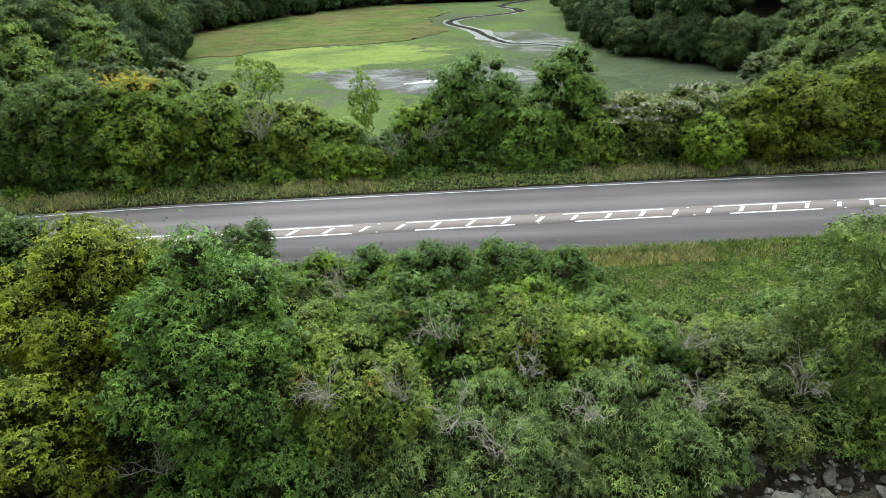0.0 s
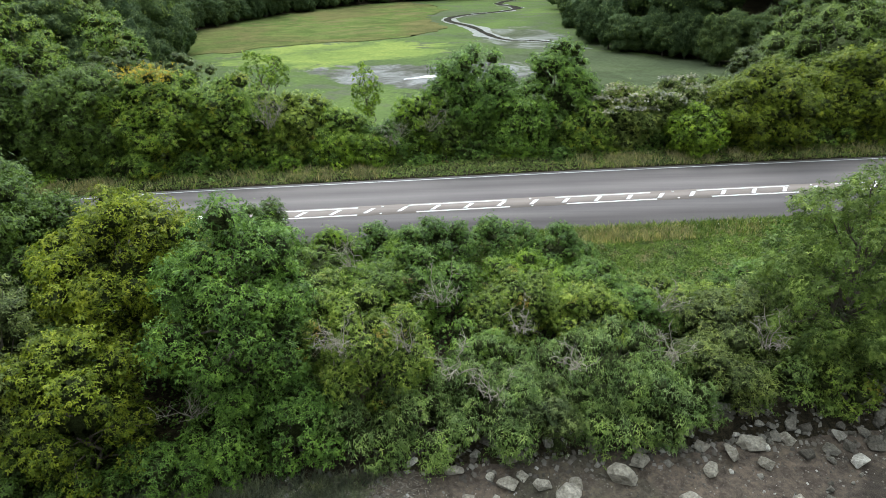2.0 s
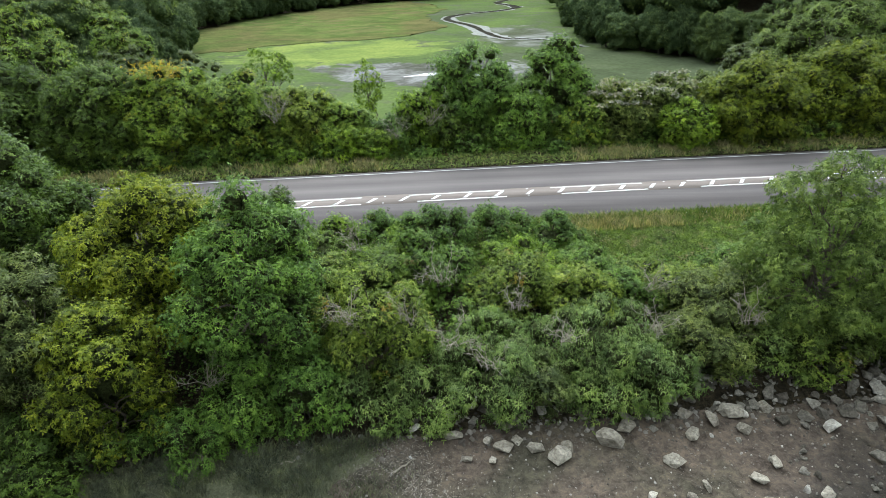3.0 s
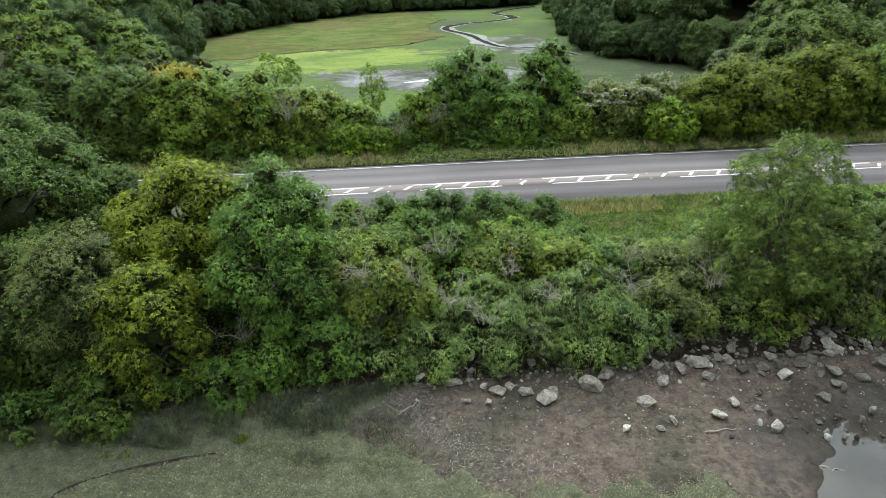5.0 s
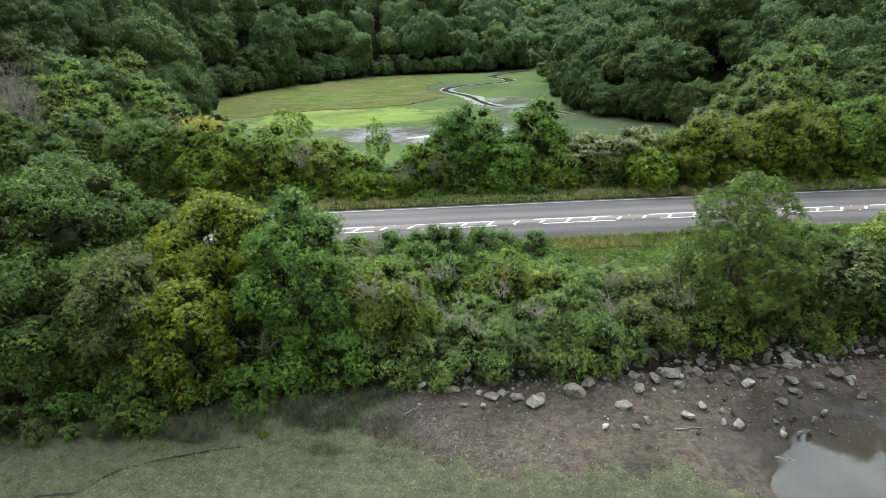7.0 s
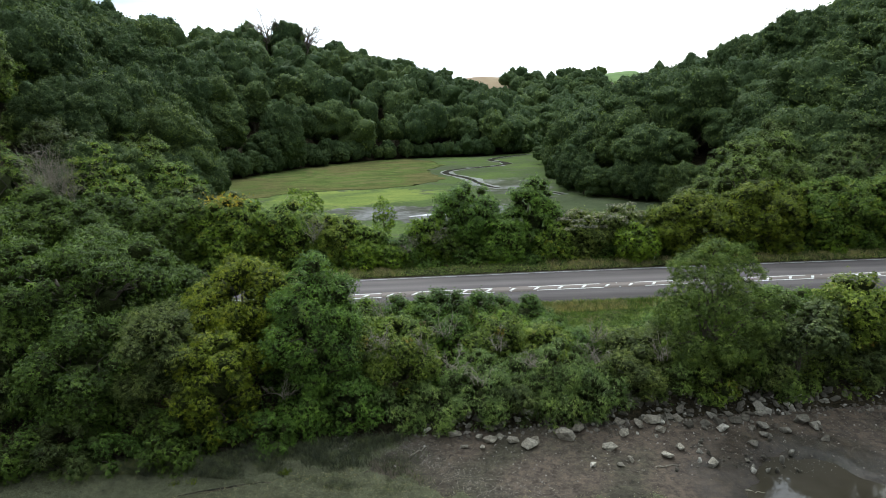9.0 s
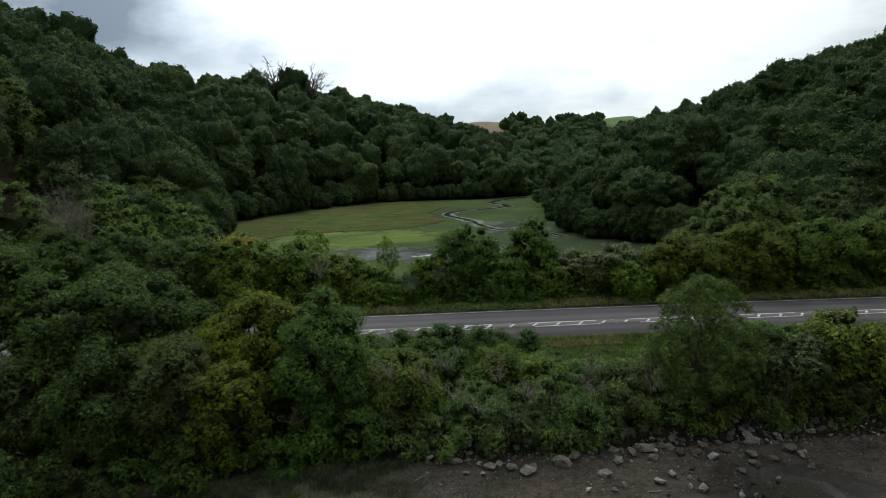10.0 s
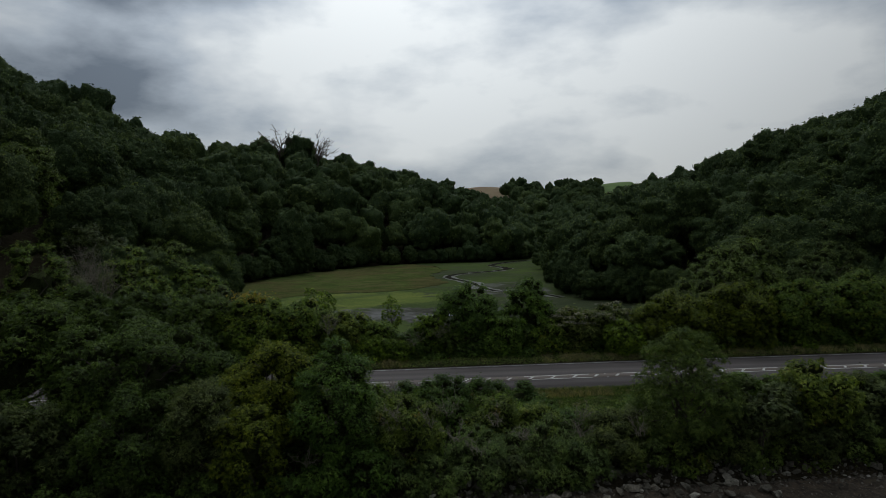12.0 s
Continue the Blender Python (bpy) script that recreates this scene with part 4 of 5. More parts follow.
plant("sallow_bush", "grey-green sallow bush at the mud's edge", "bush", "sallow", -14.6, 10.9, 5.3, (2.8, 2.6, 4.0), 15, boughs=44, bough_r=0.75, size=0.19, petals=4, slim=0.34, low=-0.8, stems=4, trunk_r=0.08)
plant("maple_bush", "yellow-tinged maple bush on the bank", "bush", "maple", -11.9, 10.2, 3.9, (2.0, 2.0, 3.2), 16, boughs=34, bough_r=0.6, size=0.19, petals=4, low=-0.8, stems=3, trunk_r=0.08)
plant("oak_bush", "dark green leafy bush at the mud's edge", "bush", "oak", -18.8, 10.6, 4.6, (3.2, 2.6, 3.8), 17, boughs=56, bough_r=0.75, size=0.2, petals=4, low=-0.8, stems=3, trunk_r=0.09)
plant("sallow_bush", "grey-green sallow bush below the oaks", "bush", "sallow", -25.5, 10.8, 4.6, (3.4, 2.6, 3.8), 18, boughs=40, bough_r=0.8, size=0.26, slim=0.34, low=-0.8, stems=4, trunk_r=0.09)
plant("hawthorn_bush", "hawthorn bush with orange-tinged top", "bush", "hawthorn", -2.9, 13.2, 3.7, (2.3, 2.1, 3.2), 19, boughs=40, bough_r=0.62, size=0.17, petals=4, low=-0.7, stems=4, trunk_r=0.08)
plant("willow_bush", "pale green drooping willow bush above the rocks", "bush", "willow", 2.0, 13.4, 1.5, (2.4, 1.9, 2.2), 20, boughs=40, bough_r=0.6, size=0.19, petals=4, slim=0.26, low=-0.8, droop=0.7, stems=5, trunk_r=0.06)
plant("willow_bush", "pale green drooping willow bush above the rocks", "bush", "willow", 6.2, 13.8, 1.7, (2.7, 1.9, 2.3), 21, boughs=44, bough_r=0.6, size=0.19, petals=4, slim=0.26, low=-0.8, droop=0.7, stems=5, trunk_r=0.06)
plant("hawthorn_bush", "dull green hawthorn bush on the bank", "bush", "hawthorn", 3.2, 17.2, 1.9, (2.6, 2.0, 1.9), 22, boughs=34, bough_r=0.6, size=0.17, petals=4, low=-0.4, stems=4, trunk_r=0.07)
plant("bramble_bush", "deep green bramble thicket on the bank", "bush", "bramble", -1.2, 18.6, 1.9, (2.6, 2.2, 1.8), 23, boughs=34, bough_r=0.6, size=0.20, low=-0.4, stems=4, trunk_r=0.05)
plant("sallow_bush", "grey-green sallow bush on the bank", "bush", "sallow", 11.0, 16.0, 2.0, (2.2, 1.9, 2.4), 24, boughs=36, bough_r=0.62, size=0.19, petals=4, slim=0.34, low=-0.7, stems=4, trunk_r=0.07)
plant("ash_tree", "slender light green ash tree above the rocks", "tree", "ash", 15.3, 15.4, 7.1, (3.6, 2.8, 4.7), 25, boughs=130, bough_r=0.6, size=0.23, petals=5, slim=0.34, low=-0.9, cone=0.35, trunk_r=0.16, limbs=30, cover=0.95, fill=False)
for k, (x, y, top, kind) in enumerate([(20.0, 15.4, 3.9, "sallow"), (24.0, 16.0, 4.3, "hawthorn"), (29, 18, 3.2, "sallow"), (34, 18.5, 3.4, "bramble"), (40, 19, 3.6, "hawthorn"), (-37, 14, 6.0, "oak"), (-43, 17, 8.0, "oak")]):
    plant(kind + "_bush", "bushy " + kind + " on the shore bank", "bush", kind, x, y, top, (2.9, 2.2, 2.6), 40 + k, boughs=36, bough_r=0.75, size=0.26, low=-0.7, stems=4, trunk_r=0.07)
for k, (x, y, top, kind) in enumerate([(-6.0, 22.2, 1.5, "bright"), (-3.4, 22.8, 1.7, "bramble"), (-1.8, 22.0, 1.6, "bright"), (-0.6, 21.4, 2.6, "bramble"), (2.4, 23.2, 1.9, "bramble"), (5.2, 22.6, 1.6, "bramble"), (-9.6, 22.0, 3.4, "oak"),
                                       (-4.5, 18.5, 1.6, "bright"), (-6.2, 19.6, 2.2, "oak"), (6.6, 19.4, 1.2, "bramble"), (9.5, 18.6, 0.9, "hawthorn"), (7.8, 17.4, 1.3, "bramble"), (10.4, 17.8, 1.1, "hawthorn"), (12.8, 17.2, 1.5, "sallow"), (5.6, 16.4, 1.5, "hawthorn"), (13.5, 19.0, 1.3, "bramble"), (17.5, 20.0, 1.6, "bramble"), (22, 21.5, 1.7, "bramble"), (27, 22.5, 1.9, "hawthorn"), (33, 23, 2.0, "bramble")]):
    plant(kind + "_bush", "low leafy " + kind + " bush beside the road verge", "bush", kind, x, y, top, (1.9, 1.6, 1.4), 60 + k, boughs=24, bough_r=0.5, size=0.17, petals=5, tri=True, low=-0.4, stems=3, trunk_r=0.04, limbs=8)

# bushes that overhang the foot of the bank
for k in range(35):
    x = -37 + k * 2.25 + 0.5 * math.sin(k * 2.7)
    kind = ("oak", "sallow", "bramble", "oak", "oak", "sallow", "bramble")[k % 7] if x < -4 else ("willow", "willow", "sallow", "willow")[k % 4] if x < 8 else ("sallow", "ash", "hawthorn")[k % 3]
    y = float(road_y(x)) - (19.1 if x < -14 else 18.3 if x < -9 else 17.4 if x < -4 else 17.5 if x < 9 else 16.6)
    plant(kind + "_bush", "leafy " + kind + " bush hanging over the foot of the bank", "bush", "young_oak" if -10 < x < -4 else kind, x, y, gz(x, y) + 2.3 + 0.5 * math.sin(k * 1.9), (2.1, 1.7, 1.9), 240 + k, boughs=28, bough_r=0.55, size=0.20, petals=4, slim=0.34 if kind in ("sallow", "willow") else 0.5,
          droop=0.6 if kind == "willow" else 0.25, low=-0.95, stems=3, trunk_r=0.05, limbs=7)
for k in range(26):
    x = -40 + k * 3.1
    if 5 < x < 17:
        continue
    y = float(road_y(x)) - 12.0 + 2.2 * math.sin(k * 2.3)
    kind = ("bramble", "hawthorn", "oak", "bramble", "bright")[k % 5]
    plant(kind + "_bush", "leafy " + kind + " bush in the thicket on the bank", "bush", kind, x, y, gz(x, y) + 2.4 + 0.7 * math.sin(k * 1.3), (2.4, 2.1, 1.8), 270 + k, boughs=32, bough_r=0.6, size=0.2, petals=5, tri=True, low=-0.9, stems=3, trunk_r=0.05, limbs=7)

# ---- hedge across the road ----
# darker oak leaves at the western end put the hedge's shade into colour
HEDGE = [
    ("oak", -38, 37.5, 7.8, 4.5), ("oak", -31.5, 37, 7.4, 4.0), ("oak", -25.8, 37.5, 7.4, 3.8), ("hazel", -20.5, 37.8, 7.1, 3.6), ("hazel", -15.5, 38.5, 6.6, 3.4),
    ("hawthorn", -11.6, 39.2, 5.6, 2.6), ("hazel", -8.0, 38.8, 4.2, 2.2), ("bramble", -5.0, 38.4, 3.0, 1.8), ("bright", -2.4, 39.6, 5.0, 1.9), ("oak", 1.7, 41.4, 7.9, 3.3), ("oak", 8.1, 42.0, 8.2, 2.8),
    ("clematis", 12.6, 40.6, 5.2, 2.6), ("clematis", 17.0, 41.6, 5.3, 2.6), ("bright", 17.6, 38.9, 3.9, 1.8), ("bright", -5.6, 37.4, 2.4, 1.5), ("bright", -8.2, 37.5, 2.6, 1.6), ("maple", 23.2, 40.6, 6.6, 3.6), ("maple", 30.6, 42.5, 7.2, 4.0), ("hazel", 38, 43.5, 7.4, 4.0), ("hazel", 46, 44.5, 7.6, 4.4),
    ("oak", -46, 38, 8.0, 4.6), ("oak", 4.9, 39.6, 4.4, 2.1), ("hazel", 9.9, 39.8, 3.9, 1.9),
]
for k, (kind, x, y, top, r) in enumerate(HEDGE):
    tall = 0.58 * (top - gz(x, y))
    plant(kind + ("_tree" if top > 7.6 else "_bush"), {"clematis": "tangled bush under white clematis seed heads", "oak": "round dark green oak in the roadside hedge", "maple": "yellow-green maple in the roadside hedge", "hazel": "large leafy hazel bush in the roadside hedge",
          "hawthorn": "hawthorn bush with dry twigs in the hedge", "bramble": "low bramble thicket in the hedge", "bright": "bright green young hazel in the hedge"}[kind], "tree" if top > 7.6 else "bush", "young_oak" if kind == "oak" and x > -3 else kind, x, y, top, (r * 1.2, r * 0.95, tall), 100 + k,
          boughs=int(44 + r * 27) + (30 if kind == "oak" else 0), bough_r=0.28 + r * 0.14, petals=5, tri=True, size=0.26, low=-0.95, stems=3, trunk_r=0.1, cover=0.6, flowers=2600 if kind == "clematis" else 0, yellow=260 if k == 3 else 0)
for k in range(13):
    x = -12 + k * 2.9
    y = float(road_y(x)) + 10.0 + 0.4 * math.sin(k * 2.6)
    kind = ("oak", "bramble", "hazel", "bramble")[k % 4]
    plant(kind + "_bush", "leafy " + kind + " bush in the roadside hedge", "bush", kind, x, y, 2.7 + 0.5 * math.sin(k * 1.9), (2.0, 1.5, 1.8), 190 + k, boughs=26, bough_r=0.6, size=0.26, petals=5, tri=True, low=-0.8, stems=3, trunk_r=0.05, limbs=5, cover=0.5)
for k in range(30):
    x = -48 + k * 3.3
    y = float(road_y(x)) + 8.6 + 0.7 * math.sin(k * 2.1)
    kind = ("bramble", "bright", "bramble", "hazel", "bramble")[k % 5]
    plant(kind + "_bush", "low leafy growth at the foot of the hedge", "bush", kind, x, y, 1.5 + 0.6 * math.sin(k * 1.7), (1.9, 1.1, 1.3), 140 + k, boughs=16, bough_r=0.55, size=0.27, petals=5, tri=True, low=-0.4, stems=2, trunk_r=0.03, limbs=5, group="hedge foot")
plant("ash_sapling", "slim ash sapling standing above the hedge", "tree", "bright", -7.2, 47.5, 6.2, (1.3, 1.2, 2.9), 180, boughs=34, bough_r=0.42, size=0.24, low=-0.9, trunk_r=0.07, fill=False)
plant("elder_tree", "thin sparse tree at the marsh edge", "tree", "bright", -16.5, 50, 6.6, (2.4, 2.0, 2.2), 181, boughs=26, bough_r=0.5, size=0.26, low=-0.7, trunk_r=0.08, fill=False)


# lighter trees between the hedge and the valley woods
for k, (kind, x, y, top, r) in enumerate([("hazel", -36, 48, 9.0, 4.2), ("sallow", -29, 50, 7.4, 3.8), ("hazel", -43, 57, 12.5, 4.6), ("hazel", -35, 60, 9.5, 4.2), ("sallow", -26.5, 57, 6.0, 3.4), ("hazel", -51, 50, 13.5, 5.0), ("hazel", -42, 70, 12.0, 4.5), ("sallow", -52, 64, 15.0, 5.0), ("willow", -60, 72, 17.0, 5.6), ("hazel", -68, 60, 18.5, 6.0), ("ash", -58, 88, 18.0, 6.2), ("hazel", -72, 78, 23.0, 6.4), ("ash", -50, 80, 13.0, 5.2), ("hazel", -62, 50, 15.0, 5.6), ("oak", -80, 64, 24.0, 6.4),
                                          ("ash", 35, 52, 12.4, 6.2), ("oak", 46, 57, 10.5, 4.6), ("ash", 40, 66, 11.0, 4.6), ("oak", 53, 62, 12.0, 4.8), ("oak", 48, 74, 14.0, 5.0), ("oak", 58, 52, 11.0, 4.6), ("oak", 54, 82, 14.0, 5.2), ("oak", 61, 74, 15.0, 5.2), ("oak", 45, 82, 10.0, 4.6), ("sallow", 31, 60, 6.0, 3.2), ("clematis", 22, 50, 4.6, 3.0), ("bramble", 12, 48, 3.2, 2.6), ("bramble", -18, 44, 4.0, 3.0)]):
    plant(kind + "_tree", "leafy " + kind + " behind the roadside hedge", "tree", "wood" if kind == "oak" else kind, x, y, top, (r * 1.1, r, 0.55 * (top - gz(x, y))), 330 + k, boughs=74, bough_r=0.19 * r, size=0.36, petals=4, tri=True, low=-0.9, trunk_r=0.16, limbs=8)
for k, (x, y, r) in enumerate([(-68, 44, 5.5), (-78, 52, 6), (-74, 90, 6), (-86, 76, 6), (-92, 60, 6), (-64, 98, 5.5), (-60, 42, 5), (-84, 42, 6), (-68, 71, 5.5), (-73, 84, 5.5)]):
    kind = ("ash", "hazel", "oak", "hazel")[k % 4]
    plant(kind + "_tree", "leafy " + kind + " at the foot of the wooded slope", "tree", "wood" if kind == "oak" else kind, x, y, gz(x, y) + 12 + (k % 3), (r * 1.1, r, 6.0), 360 + k, boughs=74, bough_r=0.19 * r, size=0.38, petals=4, tri=True, low=-0.9, trunk_r=0.16, limbs=8)

# ---- low growth that covers the banks ----
def carpet(name, label, kind, n, x0, x1, v0, v1, height, size, seed, gap=None):
    r = np.random.default_rng(seed)
    x = r.uniform(x0, x1, n)
    y = road_y(x) + r.uniform(v0, v1, n)
    if gap is not None:
        keep = ~gap(x, y)
        x, y = x[keep], y[keep]
    lump = 0.5 + 0.5 * np.sin(x * 1.7 + 1.3 * np.sin(y * 1.1)) * np.sin(y * 1.9 + 1.1 * np.sin(x * 0.8))
    z = ground_z(x, y) + height * (0.15 + lump) * r.uniform(0.2, 1.0, len(x))
    p = np.column_stack([x, y, z])
    v, f = leaves(p, unit(r.normal(size=p.shape) * 0.5 + np.array([0, -0.15, 0.8])), size, r, 0.7)
    return tagged(new(name, grid_mesh(name, v, f, LEAF[kind], np.full(len(v), 0.5))), label, "undergrowth", kind="stuff")


def grass_gap(x, y):
    v = y - road_y(x)
    return (v > -9.2) & (x > 5.5) & (x < 16.5)


carpet("bramble_undergrowth", "tangled green brambles covering the shore bank", "bramble", 60000, -48, 44, -16.6, -5.6, 0.75, 0.13, 210, grass_gap)
carpet("ivy_undergrowth", "dense ivy and bramble under the hedge", "bramble", 30000, -50, 56, 7.6, 15, 0.8, 0.2, 211)
carpet("ivy_verge", "low green ivy on the roadside verge", "ivy", 44000, -50, 56, 5.75, 8.4, 0.24, 0.12, 212)
carpet("clover_and_herbs", "short bright green herbs in the roadside grass", "turf", 52000, 1, 21, -10.0, -5.0, 0.16, 0.075, 213)

for k, (x, y, top, h) in enumerate([(-4.6, 19.2, 1.2, 1.6), (-3.6, 12.6, 0.6, 1.7), (-0.4, 16.6, 0.9, 1.7), (2.6, 14.6, 0.8, 1.2), (11.8, 14.2, 0.2, 1.5), (8.6, 16.4, 0.5, 1.2), (-8.9, 11.6, -0.6, 1.5),
                                     (-3.3, 11.4, 2.2, 1.3), (0.2, 12.2, 0.7, 1.2), (1.6, 11.8, -0.1, 1.2), (7.9, 12.7, 0.7, 1.3), (-1.4, 12.3, 1.5, 1.3), (4.4, 12.6, 0.6, 1.1)]):
    dead_shrub("bleached bare twigs in the thicket", x, y, top, h, 700 + k)
for k, (x, y, top, h) in enumerate([(-12.4, 36.6, 3.2, 2.2), (-4.0, 37.4, 1.6, 1.8), (-1.6, 38.2, 2.4, 1.8), (4.2, 44.5, 0.5, 4.5), (-17, 48, 1.5, 4.0)]):
    dead_shrub("bare grey twigs in the roadside hedge", x, y, top, h, 720 + k, 9)

for k, (x, y, up, h) in enumerate([(-39.5, 43.0, 6.6, 5.2), (-41.5, 44.0, 7.2, 5.0), (-37.8, 42.4, 6.4, 4.6)]):
    dead_shrub("tall bleached bare thicket among green trees", x, y, up, h, 740 + k, 16, 0.45)

# ---- woodland on the valley sides ----
def wood_crown(rng, r, h, boughs, level, tips, leaf, tufts=300):
    """A domed woodland crown: boughs and leaf tufts crowd over one uneven dome, and leaf tips roughen it and break its outline. Foot at the origin."""
    dome = np.array([r * rng.uniform(0.95, 1.3), r * rng.uniform(0.95, 1.3), h * 0.47])
    heart = np.array([0, 0, h * 0.48])
    counts = (7, boughs, tufts)
    swells = (0.30, 0.20, 0.11)
    knots = []
    for n, swell in zip(counts, swells):
        d = ball(n, rng, -0.9)
        knots.append((d, 1.9 / math.sqrt(n) * rng.uniform(0.7, 1.4, n), swell * rng.uniform(0.35, 1.2, n)))

    def reach(q):
        out = np.full(len(q), 0.5)
        for d, width, swell in knots:
            c = np.arccos(np.clip(q @ d.T, -1, 1)) / width
            out += (np.sqrt(np.clip(1 - c ** 2, 0, 1)) * swell).max(axis=1)
        return out

    sv, sf = ico(level)
    wild = 1 + 0.025 * rng.normal(size=len(sv))
    body = sv * (reach(sv) * wild * 0.97)[:, None] * dome + heart
    q = ball(tips, rng, -0.8)
    out = unit(q / dome)
    e = 0.015
    side = unit(np.cross(q, np.array([0.3, 0.1, 1.0])) + 1e-6)
    over = np.cross(q, side)
    here, da, db = reach(q), reach(unit(q + side * e)), reach(unit(q + over * e))
    out = unit(out - side * ((da - here) / e)[:, None] * 0.6 - over * ((db - here) / e)[:, None] * 0.6 + np.array([0, 0, 0.25]))
    p = q * (here * rng.uniform(0.94, 1.05, len(q)))[:, None] * dome + heart
    lv, lf = leaves(p, unit(out + rng.normal(size=out.shape) * 0.3), leaf, rng, 0.8, 0.0, True)
    return (body, sf), (lv, lf), knots[1][0] * dome * 0.6 + heart


BARE = [(-98, 330), (-77, 334)]


def wood_spots():
    rng = np.random.default_rng(77)
    spots = []
    for y in np.arange(36, 800, 11.4):
        for x in np.arange(-230, 260, 11.4):
            px, py = x + rng.uniform(-4.6, 4.6), y + rng.uniform(-4.6, 4.6)
            far = math.hypot(px, py + 20)
            if abs(math.degrees(math.atan2(px, py + 20))) > 43 or far > 800:
                continue
            az = math.degrees(math.atan2(px, py + 20))
            if far > 640 and (0.8 < az < 4.8) or far > 560 and 13.5 < az < 17.8:
                continue
            if far > 260 and rng.random() < (0.15 if far < 420 else 0.5):
                continue
            spots.append((px, py, far, rng.random(), rng.random(), rng.random(), 1.0))
    # low bushes along the foot of the woods
    for y in np.arange(60, 330, 4.2):
        for x in np.arange(-80, 90, 4.2):
            px, py = x + rng.uniform(-1.8, 1.8), y + rng.uniform(-1.8, 1.8)
            if 0.4 < float(outside(np.array(px), np.array(py))) < 4.5:
                spots.append((px, py, math.hypot(px, py + 20), rng.random(), rng.random(), rng.random(), 0.5))
    s = np.array(spots)
    d = outside(s[:, 0], s[:, 1])
    s = s[((d > 1.5) | (s[:, 6] < 1)) & ~((s[:, 6] == 1) & (d < 3.0)) & (s[:, 1] - road_y(s[:, 0]) > 14)]
    # none beyond the crests, where the valley does not see them
    seen = []
    for x, y, far, *_ in s:
        q = np.linspace(0.05, 0.95, 80)
        h = np.where(outside(x * q, -20 + (y + 20) * q) > 4, 3.5, 0.0) + ground_z(x * q, -20 + (y + 20) * q)
        top = float(ground_z(np.array(x), np.array(y))) + 13
        seen.append(bool((h < 13.6 + (top - 13.6) * q).all()))
    s = s[np.array(seen)]
    # the low shoulder of the eastern spur carries smaller trees
    s[(s[:, 0] > 50) & (s[:, 0] < 80) & (s[:, 1] > 120) & (s[:, 1] < 190), 6] *= 0.8
    s = s[~((s[:, 0] < 0) & (s[:, 2] < 96) & (s[:, 6] == 1))]
    for bx, by in BARE:
        s = s[(np.hypot(s[:, 0] - bx, s[:, 1] - by) > 9) & ~((np.abs(s[:, 0] / (s[:, 1] + 20) - bx / (by + 20)) < 0.02) & (s[:, 1] > by - 45) & (s[:, 1] < by))]
    s[(s[:, 0] < -55) & (s[:, 1] < 125) & (s[:, 6] == 1), 6] = 0.95
    return s[np.argsort(s[:, 2])]


SPOTS = wood_spots()


def wood_tree(k, tips, leaf, shade, level):
    """The meshes of one woodland tree, to be shared."""
    rng = np.random.default_rng(300 + k)
    r, h = 6.0 + 0.42 * k, 14.0 + 0.85 * ((k * 3) % 7)
    (mv, mf), (lv, lf), mid = wood_crown(rng, r, h, 60, level, tips, leaf, 420)
    mass = grid_mesh("crown", mv, mf, MASS, np.full(len(mv), shade), smooth=True)
    outer = grid_mesh("outer_foliage", lv, lf, LEAF["wood"], np.full(len(lv), shade))
    pieces = [tube(limb_path(rng, (0, 0, -0.5), (0, 0, h * 0.6), 5, 0.0), np.linspace(0.3, 0.12, 5), 7)]
    trunk = grid_mesh("trunk", *join(pieces + [tube(limb_path(rng, (0, 0, h * 0.3), m, 4), np.linspace(0.12, 0.03, 4), 4) for m in mid[:8]]), BARK, smooth=True)
    return mass, outer, trunk


PROTO = [wood_tree(k, 5200, 0.36, 0.30 + 0.05 * k, 5) for k in range(7)]
CLOSE = [wood_tree(k, 15000, 0.26, 0.32 + 0.05 * k, 5) for k in range(7)]
NEAR = 280
for k, (x, y, far, a, b, c, size) in enumerate(SPOTS[:NEAR]):
    root = thing("woodland_tree", "broad-leaved tree on the wooded valley side", "tree", "valley woodland")
    for n, me in zip(("crown", "outer_foliage", "trunk"), (CLOSE if far < 130 else PROTO)[int(a * 7) % 7]):
        ob = part(n, me, root)
        if n == "outer_foliage":
            ob["kind"] = "stuff"
    s = (0.8 + 0.45 * b) * size
    root.matrix_basis = Matrix.Translation((x, y, gz(x, y) - 0.3)) @ Matrix.Rotation(c * 6.28, 4, "Z") @ Matrix.Diagonal((s, s, s * (0.92 + 0.3 * c), 1))

kinds = []
for k in range(10):
    rng = np.random.default_rng(400 + k)
    r, h = 6.0 + 0.3 * k, 14.0 + 0.6 * ((k * 3) % 10)
    kinds.append((wood_crown(rng, r, h, 50, 4, 2200, 0.5, 150), wood_crown(rng, r, h, 40, 4, 900, 0.7, 150)))


def spread_wood(which, name, mat, smooth_faces):
    vs, fs, ts, base = [], [], [], 0
    for x, y, far, a, b, c, size in SPOTS[NEAR:]:
        v, f = kinds[int(a * 10) % 10][0 if far < 260 else 1][which]
        s, w = (0.8 + 0.45 * b) * size, c * 6.28
        m = np.array([[math.cos(w) * s, -math.sin(w) * s, 0], [math.sin(w) * s, math.cos(w) * s, 0], [0, 0, s * (0.92 + 0.3 * c)]])
        vs.append(v @ m.T + np.array([x, y, gz(x, y) - 0.3]))
        fs.append(f + base)
        ts.append(np.full(len(v), 0.25 + 0.4 * ((a * 13.7 + b * 7.3) % 1)))
        base += len(v)
    return grid_mesh(name, np.concatenate(vs), np.concatenate(fs), mat, np.concatenate(ts), smooth=smooth_faces)


